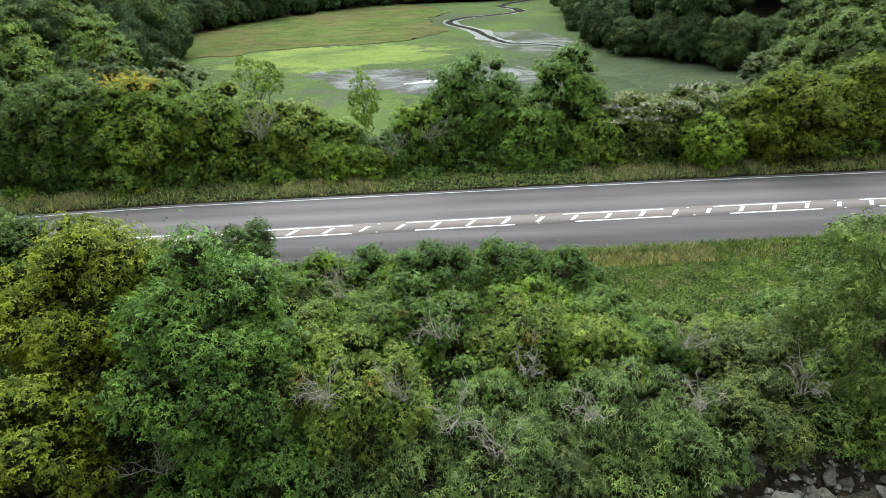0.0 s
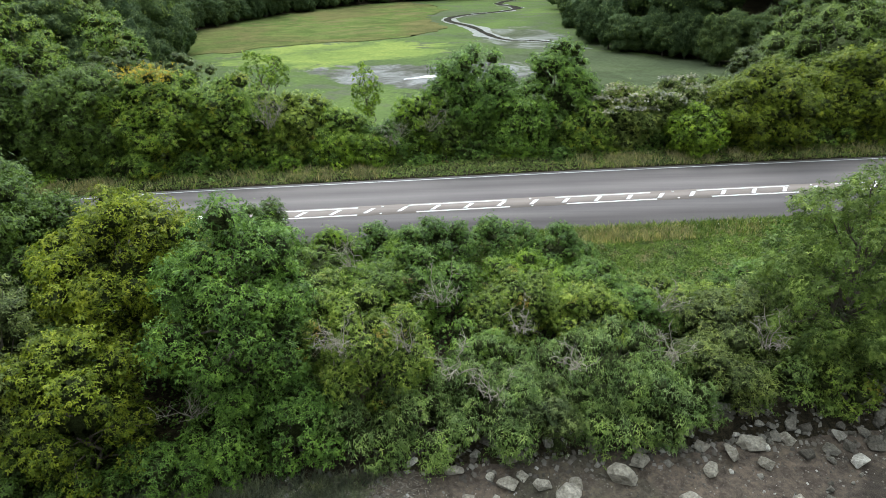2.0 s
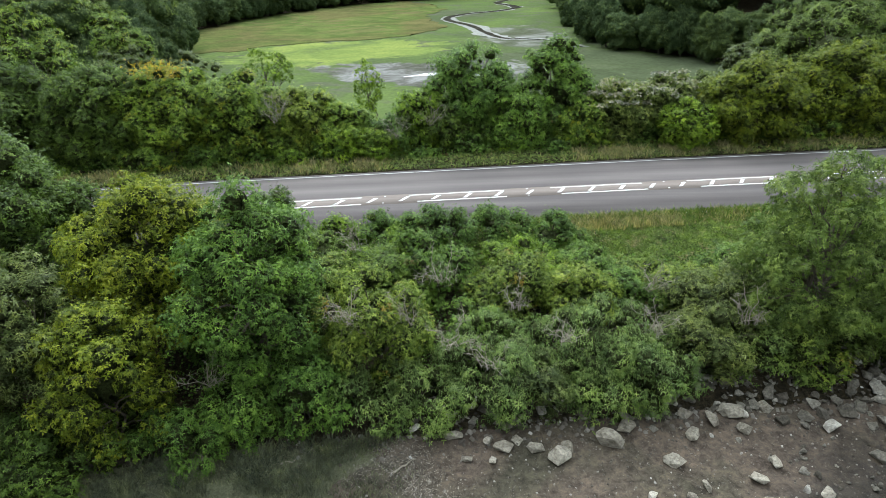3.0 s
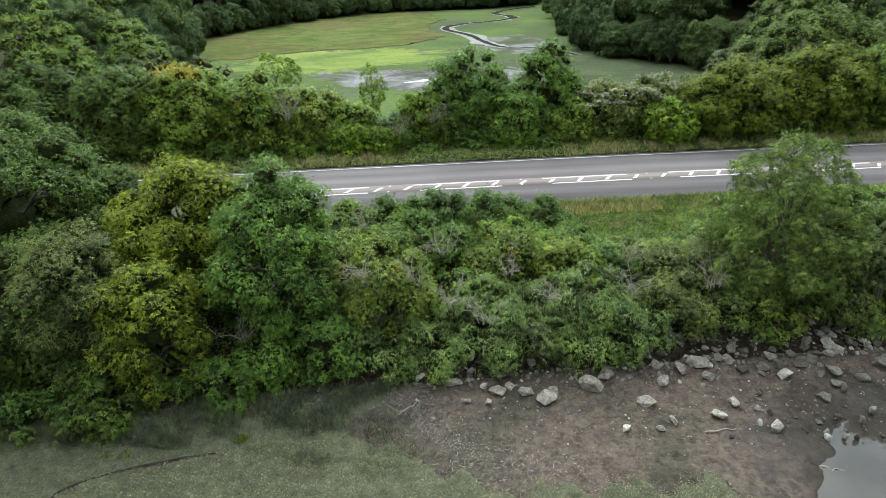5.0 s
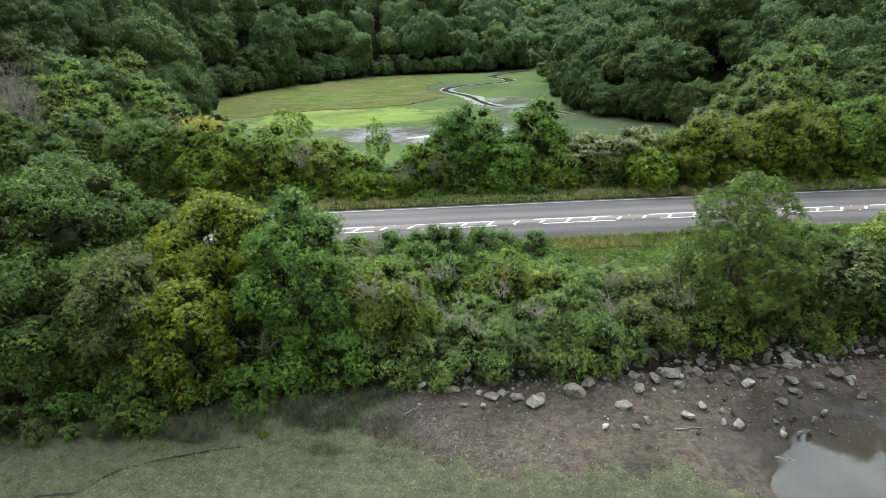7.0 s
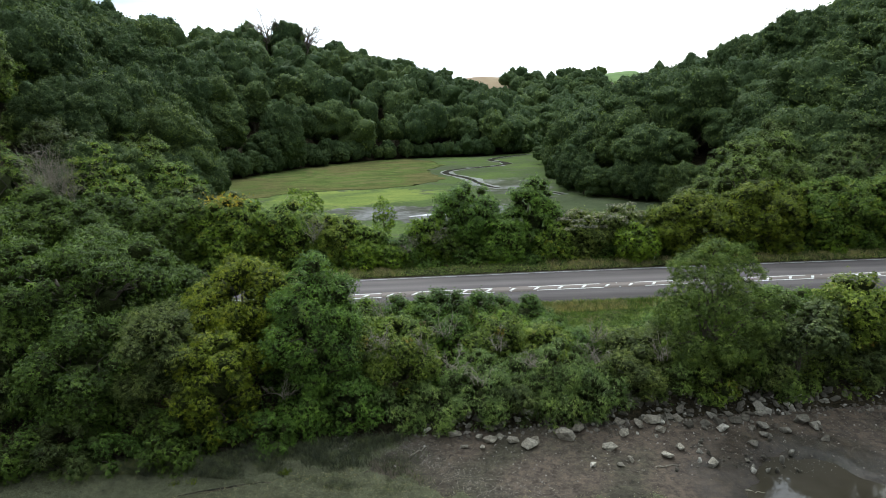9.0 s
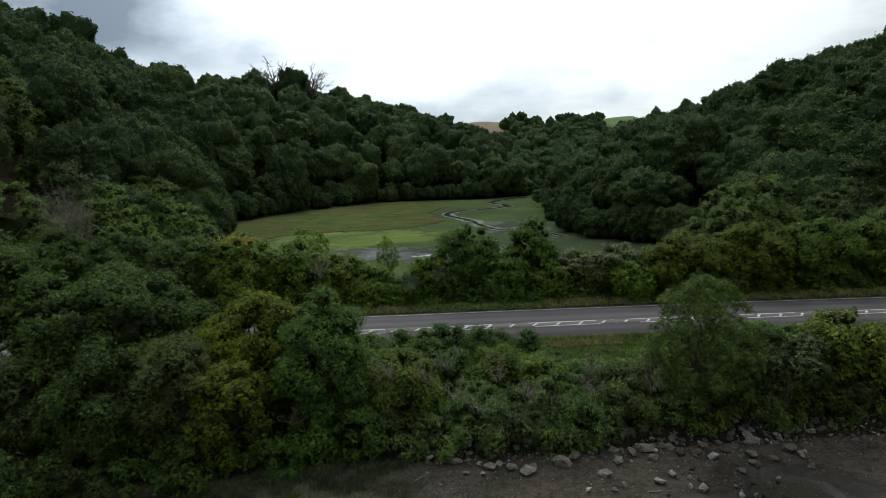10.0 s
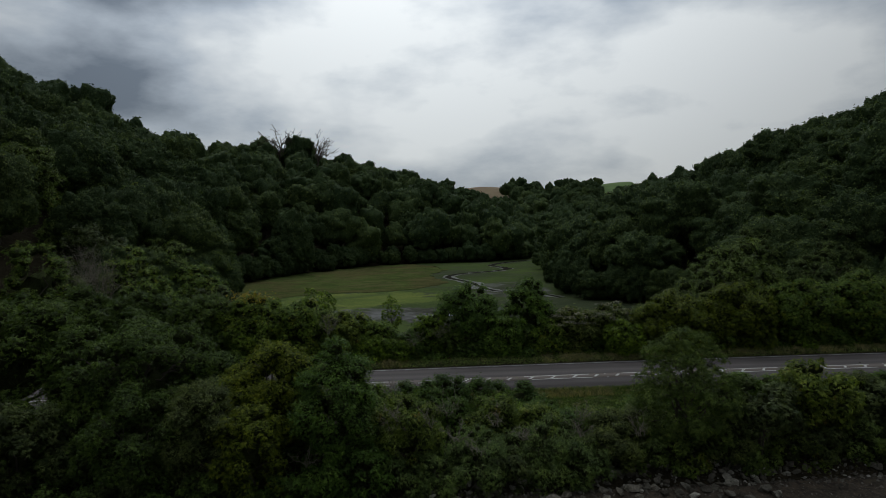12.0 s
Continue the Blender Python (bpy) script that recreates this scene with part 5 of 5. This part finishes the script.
wood = tagged(new("far_woodland", spread_wood(0, "far_woodland", MASS, True)), "dense broad-leaved woodland on the far valley sides", "woodland", kind="stuff")
tagged(part("outer_foliage", spread_wood(1, "outer_foliage", LEAF["wood"], False), wood), kind="stuff")

# fields and hedgerow trees on the far skyline
for x0, x1, mat, label, up in ((150, 236, FIELD_GREEN, "green pasture on the skyline", 0.4), (4, 70, FIELD_TAN, "pale brown harvested field on the skyline", 0.9)):
    tagged(new("field", sheet("field", np.linspace(x0, x1, 40), np.linspace(700, 900, 40), lambda x, y: ground_z(x, y) + up, mat)), label, "field", kind="structure")

def bare_tree(label, x, y, height, seed):
    """A leafless grey tree."""
    rng = np.random.default_rng(seed)
    root = thing("bare_tree", label, "tree", at=(x, y, gz(x, y) - 0.3))
    part("trunk", grid_mesh("trunk", *tube(limb_path(rng, (0, 0, 0), (rng.normal() * 0.4, 0, height * 0.55), 6, 0.0), np.linspace(0.45, 0.25, 6), 8), BARK, smooth=True), root)
    for _ in range(13):
        a = np.array([0, 0, height * rng.uniform(0.3, 0.55)])
        d = unit(np.array([[rng.normal(), rng.normal(), 1.1]]))[0]
        path = limb_path(rng, a, a + d * height * rng.uniform(0.35, 0.5), 6, 0.06)
        pieces = [tube(path, np.linspace(0.3, 0.12, 6), 5)]
        for j in range(9):
            q = path[rng.integers(2, 6)]
            pieces.append(tube(limb_path(rng, q, q + unit(rng.normal(size=(1, 3)) + d)[0] * height * rng.uniform(0.08, 0.2), 4, 0.03), np.linspace(0.13, 0.08, 4), 3))
        part("limb", grid_mesh("limb", *join(pieces), BARK, smooth=True), root)
    return root


bare_tree("leafless grey tree on the wooded ridge", *BARE[0], 28, 801)
bare_tree("leafless grey tree on the wooded ridge", *BARE[1], 27, 802)

# ---- rocks along the shore ----
def rock_mesh(seed, mat):
    rng = np.random.default_rng(seed)
    bm = bmesh.new()
    pts = ball(15, rng)
    pts = np.sign(pts) * np.abs(pts) ** 0.72 * rng.uniform(0.72, 0.98, (15, 1)) * np.array([0.5, 0.36, 0.30])
    for p in pts:
        bm.verts.new(p)
    bmesh.ops.convex_hull(bm, input=bm.verts)
    for vert in [q for q in bm.verts if not q.link_faces]:
        bm.verts.remove(vert)
    bmesh.ops.bevel(bm, geom=bm.edges[:], offset=0.014, segments=1, affect="EDGES")
    bmesh.ops.triangulate(bm, faces=bm.faces[:])
    for vert in bm.verts:
        vert.co += noise.noise_vector(vert.co * 6.0 + Vector((seed, 0, 0))) * 0.016
    me = bpy.data.meshes.new("rock")
    bm.to_mesh(me)
    bm.free()
    me.materials.append(mat)
    return me


ROCKS = [rock_mesh(500 + k, ROCK) for k in range(12)]
PALE_ROCKS = [rock_mesh(520 + k, ROCK_PALE) for k in range(12)]
rng = np.random.default_rng(9)


def rock(x, y, size, k, turn, tip=0.0, sink=0.2, shapes=None, label="grey weathered boulder along the foot of the bank"):
    ob = tagged(new("rock", (shapes or ROCKS)[k % 12]), label, "rock", "shore rocks")
    ob.matrix_basis = Matrix.Translation((x, y, max(float(mud_z(np.array(x), np.array(y))), gz(x, y)) + 0.20 * size * (1 - 2 * sink))) @ Euler((tip, tip * 0.6, turn)).to_matrix().to_4x4() @ Matrix.Diagonal((size, size, size * 0.78, 1))
    return ob


for k, (x, y, size) in enumerate([(1.9, 10.0, 0.95), (1.5, 9.5, 0.5), (3.1, 10.1, 0.8), (4.2, 10.1, 0.75), (3.9, 9.7, 1.15), (5.8, 10.3, 1.35), (6.5, 11.0, 0.95), (7.85, 9.5, 0.95), (6.7, 8.0, 0.55), (8.0, 8.0, 0.5), (8.6, 8.4, 0.6), (10.4, 8.7, 0.85), (11.4, 9.4, 0.75),
                                  (10.7, 11.8, 1.15), (9.7, 11.4, 1.05), (8.95, 11.7, 0.8), (12.1, 12.1, 0.75), (1.4, 10.4, 0.6), (2.45, 10.4, 0.55), (8.9, 10.7, 0.8), (10.85, 11.0, 0.75), (12.4, 8.1, 0.8), (0.1, 10.6, 0.9), (2.15, 11.1, 0.75), (0.6, 9.6, 0.5)]):
    rock(x, y, size, k * 5 + 1, k * 1.7, 0.25 * math.sin(k * 2.2), 0.12, PALE_ROCKS, "pale dry boulder lying out on the mud")
for k, (x, y, size) in enumerate([(15.1, 11.8, 0.85), (16.3, 11.3, 1.0), (18.7, 11.7, 1.1), (14.1, 11.1, 0.9), (16.1, 10.5, 0.75), (15.1, 9.7, 0.8), (13.4, 11.6, 0.85), (12.5, 11.4, 0.75), (17.3, 10.9, 0.8), (19.1, 11.2, 0.75), (18.9, 10.1, 0.65)]):
    rock(x, y, size, k * 7 + 2, k * 2.3, 0.3 * math.sin(k * 1.4), 0.15, None, "grey block of stone at the foot of the bank")
for k in range(200):
    x = rng.uniform(-2.5, 36) if k % 2 else rng.uniform(7, 21)
    v = (-18.0 + rng.normal() * 0.45) if x < 8 else -17.7 + rng.normal() * 0.85
    rock(x, float(road_y(x)) + v, float(rng.uniform(0.4, 0.98) ** 1.6), k, float(rng.uniform(0, 6.28)), float(rng.normal() * 0.3))

# smaller stones packed between the boulders
pieces, rest = [], np.random.default_rng(19)
for k in range(760):
    me = ROCKS[k % 12]
    v = np.array([q.co[:] for q in me.vertices])
    f = np.array([q.vertices[:] for q in me.polygons])
    x = rest.uniform(-2, 38) if k % 2 else rest.uniform(7, 20)
    y = float(road_y(x)) + (-17.9 + rest.normal() * 0.4 if x < 8 else -17.0 + rest.normal() * 0.85)
    if k % 13 == 0:
        x, y = rest.uniform(10.5, 17), rest.uniform(7.6, 10.8)
    s = 0.14 + 0.4 * rest.random() ** 2
    m = np.array((Euler(rest.uniform(0, 6.28, 3)).to_matrix() * s))
    pieces.append((v @ m.T + np.array([x, y, max(float(mud_z(np.array(x), np.array(y))), gz(x, y)) + 0.06 * s]), f))
tagged(new("rubble", grid_mesh("rubble", *join(pieces), RUBBLE)), "broken grey stones packed along the foot of the bank", "rubble", kind="stuff")

# ---- saltmarsh plants in front ----
def purslane_edge(x):
    return np.interp(x, [-60, -18, -10, -8, -5.6, -1.3, 1.1, 4.3, 9.2, 12, 20], [9.5, 9.0, 8.6, 7.6, 7.8, 7.0, 5.3, 5.4, 5.6, 3.5, -2])


GULLY_X = [-40, -20, -15.8, -14.1, -13.6, -12.9, -11.6, -10.1, -8.6]
GULLY_Y = [1.0, 2.6, 4.0, 4.3, 5.1, 5.6, 6.15, 6.6, 6.9]


def mat_height(x, y):
    """Height of the plant mat over the mud; below zero outside it."""
    edge = purslane_edge(x) + 0.35 * np.sin(x * 2.3) + 0.25 * np.sin(x * 5.1 + y)
    gully = np.exp(-((y - np.interp(x, GULLY_X, GULLY_Y)) / (0.14 + 0.03 * np.sin(x * 1.7))) ** 2) * (x < -8.2)
    foot = np.interp(x, [-60, -19, -14, -9.8, -6.2, -1.5], [8.2, 7.6, 8.8, 10.2, 10.4, 10.6])
    thin = 0.06 * smooth((foot - y) / 0.6) * smooth((-2.6 - x + 0.8 * np.sin(y * 2.1)) / 1.6) * smooth((y - 2.0 + np.sin(x * 1.1)) / 2.0)
    return thin - 0.24 * gully + 0.14 * smooth((edge - y) / 0.7) * smooth((y + 7.0 + np.sin(x * 1.3)) / 2.0) * (0.75 + 0.25 * np.sin(x * 1.9 + np.sin(y * 2.3))) + bumps(x, y, 6.0, 0.02)


gully = stream("gully", list(zip(GULLY_X[1:], GULLY_Y[1:])), [0.2, 0.14, 0.11, 0.1, 0.12, 0.09, 0.12, 0.07], 0.0, DARKMUD, 0.5, 21)
for q in gully.vertices:
    q.co.z = float(mud_z(np.array(q.co.x), np.array(q.co.y))) + 0.03
tagged(new("gully", gully), "narrow dark mud gully through the saltmarsh", "mud", kind="structure")
tagged(new("saltmarsh_mat", sheet("saltmarsh_mat", np.arange(-34, 13.1, 0.16), np.arange(-9, 10.2, 0.16), lambda x, y: mud_z(x, y) + mat_height(x, y) - 0.03, SALTMAT)), "low grey-green saltmarsh growth on the mud", "saltmarsh", kind="structure")
n = 190000
xy = np.column_stack([rng.uniform(-32, 13, n), rng.uniform(-6, 10, n)])
edge = purslane_edge(xy[:, 0]) + 0.35 * np.sin(xy[:, 0] * 2.3) + rng.normal(size=n) * 0.22
xy = xy[(xy[:, 1] < edge) & ((np.abs(xy[:, 1] - np.interp(xy[:, 0], GULLY_X, GULLY_Y)) > 0.2) | (xy[:, 0] > -8.4))]
places = np.column_stack([xy, mud_z(xy[:, 0], xy[:, 1]) + mat_height(xy[:, 0], xy[:, 1]) + rng.uniform(-0.03, 0.08, len(xy))])
v, f = leaves(places, unit(rng.normal(size=places.shape) * 0.6 + np.array([0, 0, 0.8])), 0.056, rng, 0.6)
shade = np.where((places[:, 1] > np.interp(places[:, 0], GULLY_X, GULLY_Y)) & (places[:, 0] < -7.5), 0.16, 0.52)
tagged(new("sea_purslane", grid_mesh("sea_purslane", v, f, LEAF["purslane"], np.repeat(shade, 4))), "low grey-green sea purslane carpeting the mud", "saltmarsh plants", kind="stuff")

# feathery grey-green plants between the mat and the foot of the bank
n = 85000
x = rng.uniform(-24, -0.8, n)
foot = np.interp(x, [-24, -19, -14, -9.8, -6.2, -1.5], [6.8, 7.4, 8.6, 10.0, 10.2, 10.6])
y = rng.uniform(0, 1, n) * (foot - purslane_edge(x) + 2.4) + purslane_edge(x) - 1.6
clump = 0.30 + np.sin(x * 1.3 + 2.0 * np.sin(y * 0.9)) * np.sin(y * 1.6 + 1.4 * np.sin(x * 0.7)) * 0.6
for cx, cy, cr in ((-9.0, 8.8, 0.9), (-6.7, 8.8, 0.8), (-2.7, 10.6, 0.9), (-10.9, 7.6, 0.8), (-15.5, 6.8, 2.2), (-4.6, 10.2, 0.7)):
    clump += 1.3 * np.exp(-((x - cx) ** 2 + (y - cy) ** 2) / cr ** 2)
clump *= smooth((-0.9 - x + 0.5 * np.sin(y * 3.0)) / 2.4)
ok = (rng.random(n) < clump) & (y < foot)
x, y, clump = x[ok], y[ok], clump[ok]
z = np.maximum(mud_z(x, y), ground_z(x, y) - 0.05)
tagged(new("sea_blite", blades("sea_blite", np.column_stack([x, y]), z, 0.14 + 0.2 * np.clip(clump, 0, 1.4), rng, LEAF["blite"], 1.0, 0.010, 0.5)), "feathery grey-green sea blite below the bank", "saltmarsh plants", kind="stuff")
for x, y in ((-12.8, 6.6), (-12.0, 6.75), (-7.9, 7.5)):
    q = np.column_stack([x + rng.normal(size=120) * 0.14, y + rng.normal(size=120) * 0.12])
    tagged(new("samphire_tuft", blades("samphire_tuft", q, mud_z(q[:, 0], q[:, 1]) + 0.04, 0.2, rng, LEAF["maple"], 0.5, 0.02)), "yellow-green samphire tuft on the saltmarsh", "plant", "samphire tufts")

# ---- grass of the verges ----
def strip_xy(n, x0, x1, v0, v1):
    x = rng.uniform(x0, x1, n)
    return np.column_stack([x, road_y(x) + rng.uniform(v0, v1, n)])


g = strip_xy(44000, -50, 50, -9.5, -5.0)
tagged(new("verge_grass", blades("verge_grass", g, ground_z(g[:, 0], g[:, 1]) - 0.05, 0.22, rng, LEAF["grass"], 1.0, 0.018)), "green roadside grass with dry patches", "grass", kind="stuff")
g = np.concatenate([strip_xy(9000, -50, 50, -5.8, -4.5), strip_xy(12000, -30, 30, -5.1, -4.4)])
tagged(new("long_grass", blades("long_grass", g, ground_z(g[:, 0], g[:, 1]) - 0.03, 0.36, rng, LEAF["turf"], 0.9, 0.025)), "long grass hanging over the road's edge", "grass", kind="stuff")
g = strip_xy(12000, 3, 20, -9.8, -4.8)
tagged(new("grass_patch", blades("grass_patch", g, ground_z(g[:, 0], g[:, 1]) - 0.05, 0.17, rng, LEAF["turf"], 1.2, 0.02)), "bright green grass between bank and road", "grass", kind="stuff")
g = strip_xy(9000, -50, 50, -6.0, -4.6)
g = np.concatenate([g[rng.random(len(g)) < 0.5 + 0.5 * np.sin(g[:, 0] * 0.9)], strip_xy(2600, 5.5, 13, -6.2, -4.7)])
tagged(new("dry_grass", blades("dry_grass", g, ground_z(g[:, 0], g[:, 1]) - 0.03, 0.4, rng, LEAF["straw"], 0.8, 0.015)), "dry straw-coloured grass at the road's edge", "grass", kind="stuff")
g = strip_xy(6000, -50, 60, 5.7, 8.6)
tagged(new("verge_grass", blades("verge_grass", g, ground_z(g[:, 0], g[:, 1]) - 0.05, 0.2, rng, LEAF["grass"], 0.9, 0.025)), "green verge below the hedge", "grass", kind="stuff")
g = strip_xy(42000, -50, 60, 5.8, 7.9)
u = np.interp(g[:, 0], [-50, -24, -21, -14, -12, -6, -4, 8, 10, 18, 22, 34, 60], [1, 1, 0.2, 0.2, 1, 1, 0.05, 0.05, 1, 1, 0.35, 0.6, 0.6])
u *= 0.55 + 0.45 * np.sin(g[:, 0] * 2.1 + 2.0 * np.sin(g[:, 0] * 0.7))
g = g[rng.random(len(g)) < u]
tagged(new("dry_grass", blades("dry_grass", g, ground_z(g[:, 0], g[:, 1]) - 0.05, 0.48, rng, LEAF["straw"], 0.8, 0.015)), "tall dry straw-coloured grass on the verge", "grass", kind="stuff")

# ---- shingle and drift on the mud ----
n = 12000
x = rng.uniform(-6, 34, n)
y = road_y(x) - 19.2 - np.abs(rng.normal(size=n)) * 2.6
cube = np.array([(-1, -1, -1), (1, -1, -1), (1, 1, -1), (-1, 1, -1), (-0.6, -0.6, 1), (0.6, -0.6, 1), (0.6, 0.6, 1), (-0.6, 0.6, 1)], float)
cf = np.array([(0, 1, 5, 4), (1, 2, 6, 5), (2, 3, 7, 6), (3, 0, 4, 7), (4, 5, 6, 7)])
w, s = rng.uniform(0, 6.28, n), 0.010 + 0.04 * rng.random(n) ** 4
rubble = rng.random(n) < 0.45
y[rubble] = road_y(x[rubble]) - 17.7 + rng.normal(size=rubble.sum()) * 0.75
s[rubble] = 0.03 + 0.09 * rng.random(rubble.sum()) ** 2
px = cube[None, :, 0] * np.cos(w)[:, None] - cube[None, :, 1] * np.sin(w)[:, None] * 0.7
py = cube[None, :, 0] * np.sin(w)[:, None] + cube[None, :, 1] * np.cos(w)[:, None] * 0.7
v = np.stack([x[:, None] + px * s[:, None], y[:, None] + py * s[:, None], np.maximum(mud_z(x, y), ground_z(x, y) - 0.1)[:, None] + (cube[None, :, 2] * 0.5 + 0.3) * s[:, None]], 2).reshape(-1, 3)
tagged(new("shingle", grid_mesh("shingle", v, (np.arange(n) * 8)[:, None, None].repeat(5, 1).reshape(-1, 1) + np.tile(cf, (n, 1)), PEBBLE)), "scattered shingle and shell on the mud", "shingle", kind="stuff")

# ---- marker post on the far verge ----
def marker_post(x, y, lean):
    root = thing("marker_post", "white roadside marker post with red band", "post", at=(x, y, gz(x, y)))
    bm = bmesh.new()
    bmesh.ops.create_cube(bm, size=1.0, matrix=Matrix.Translation((0, 0, 0.36)) @ Matrix.Diagonal((0.12, 0.1, 0.76, 1)))
    bmesh.ops.bevel(bm, geom=bm.edges[:], offset=0.012, segments=2, affect="EDGES")
    for name, mat in (("shaft", POST_WHITE),):
        me = bpy.data.meshes.new(name)
        bm.to_mesh(me)
        me.materials.append(mat)
        part(name, me, root)
    bm.free()
    bm = bmesh.new()
    bmesh.ops.create_cube(bm, size=1.0, matrix=Matrix.Translation((0, 0, 0.87)) @ Matrix.Diagonal((0.125, 0.105, 0.26, 1)))
    bmesh.ops.bevel(bm, geom=bm.edges[:], offset=0.014, segments=2, affect="EDGES")
    me = bpy.data.meshes.new("red_band")
    bm.to_mesh(me)
    bm.free()
    me.materials.append(POST_RED)
    part("red_band", me, root, "dark red band round the top")
    root.rotation_euler = (0.05, lean, 0.2)
    return root


marker_post(19.2, 38.5, 0.18)

# ---- washed-up litter along the foot of the bank ----
n = 5000
u = rng.random(n)
x = np.interp(u, [0, 0.3, 0.6, 0.8, 1], [-4.0, -1.6, -0.9, 1.0, 4.5]) + rng.normal(size=n) * 0.5
y = np.interp(u, [0, 0.3, 0.6, 0.8, 1], [9.4, 9.9, 8.2, 6.5, 6.0]) + rng.normal(size=n) * 0.55
a = rng.uniform(0, 6.28, n)
d = np.column_stack([np.cos(a), np.sin(a), rng.normal(size=n) * 0.15]) * (0.015 + 0.10 * rng.random(n) ** 4)[:, None]
e = np.column_stack([-np.sin(a), np.cos(a), np.zeros(n)]) * rng.uniform(0.004, 0.011, n)[:, None]
p = np.column_stack([x, y, mud_z(x, y) + 0.02])
v = np.stack([p - d - e, p - d + e, p + d + e, p + d - e], 1).reshape(-1, 3)
tagged(new("drift_litter", grid_mesh("drift_litter", v, np.arange(4 * n).reshape(n, 4), LITTER)), "pale washed-up reed and twig litter", "litter", kind="stuff")
for k, (x, y, turn, length) in enumerate([(10.2, 7.9, 0.1, 1.2), (-1.6, 9.3, 0.7, 1.0), (13.5, 6.2, -0.3, 0.8), (-5.4, 9.6, 0.4, 1.3)]):
    r = np.random.default_rng(900 + k)
    z = float(mud_z(np.array(x), np.array(y)))
    a = (x - math.cos(turn) * length / 2, y - math.sin(turn) * length / 2, z + 0.02)
    b = (x + math.cos(turn) * length / 2, y + math.sin(turn) * length / 2, z + 0.05)
    tagged(new("driftwood", grid_mesh("driftwood", *tube(limb_path(r, a, b, 7, 0.04), np.linspace(0.04, 0.015, 7), 7), DEAD, smooth=True)), "weathered grey driftwood stick on the mud", "driftwood", "driftwood")
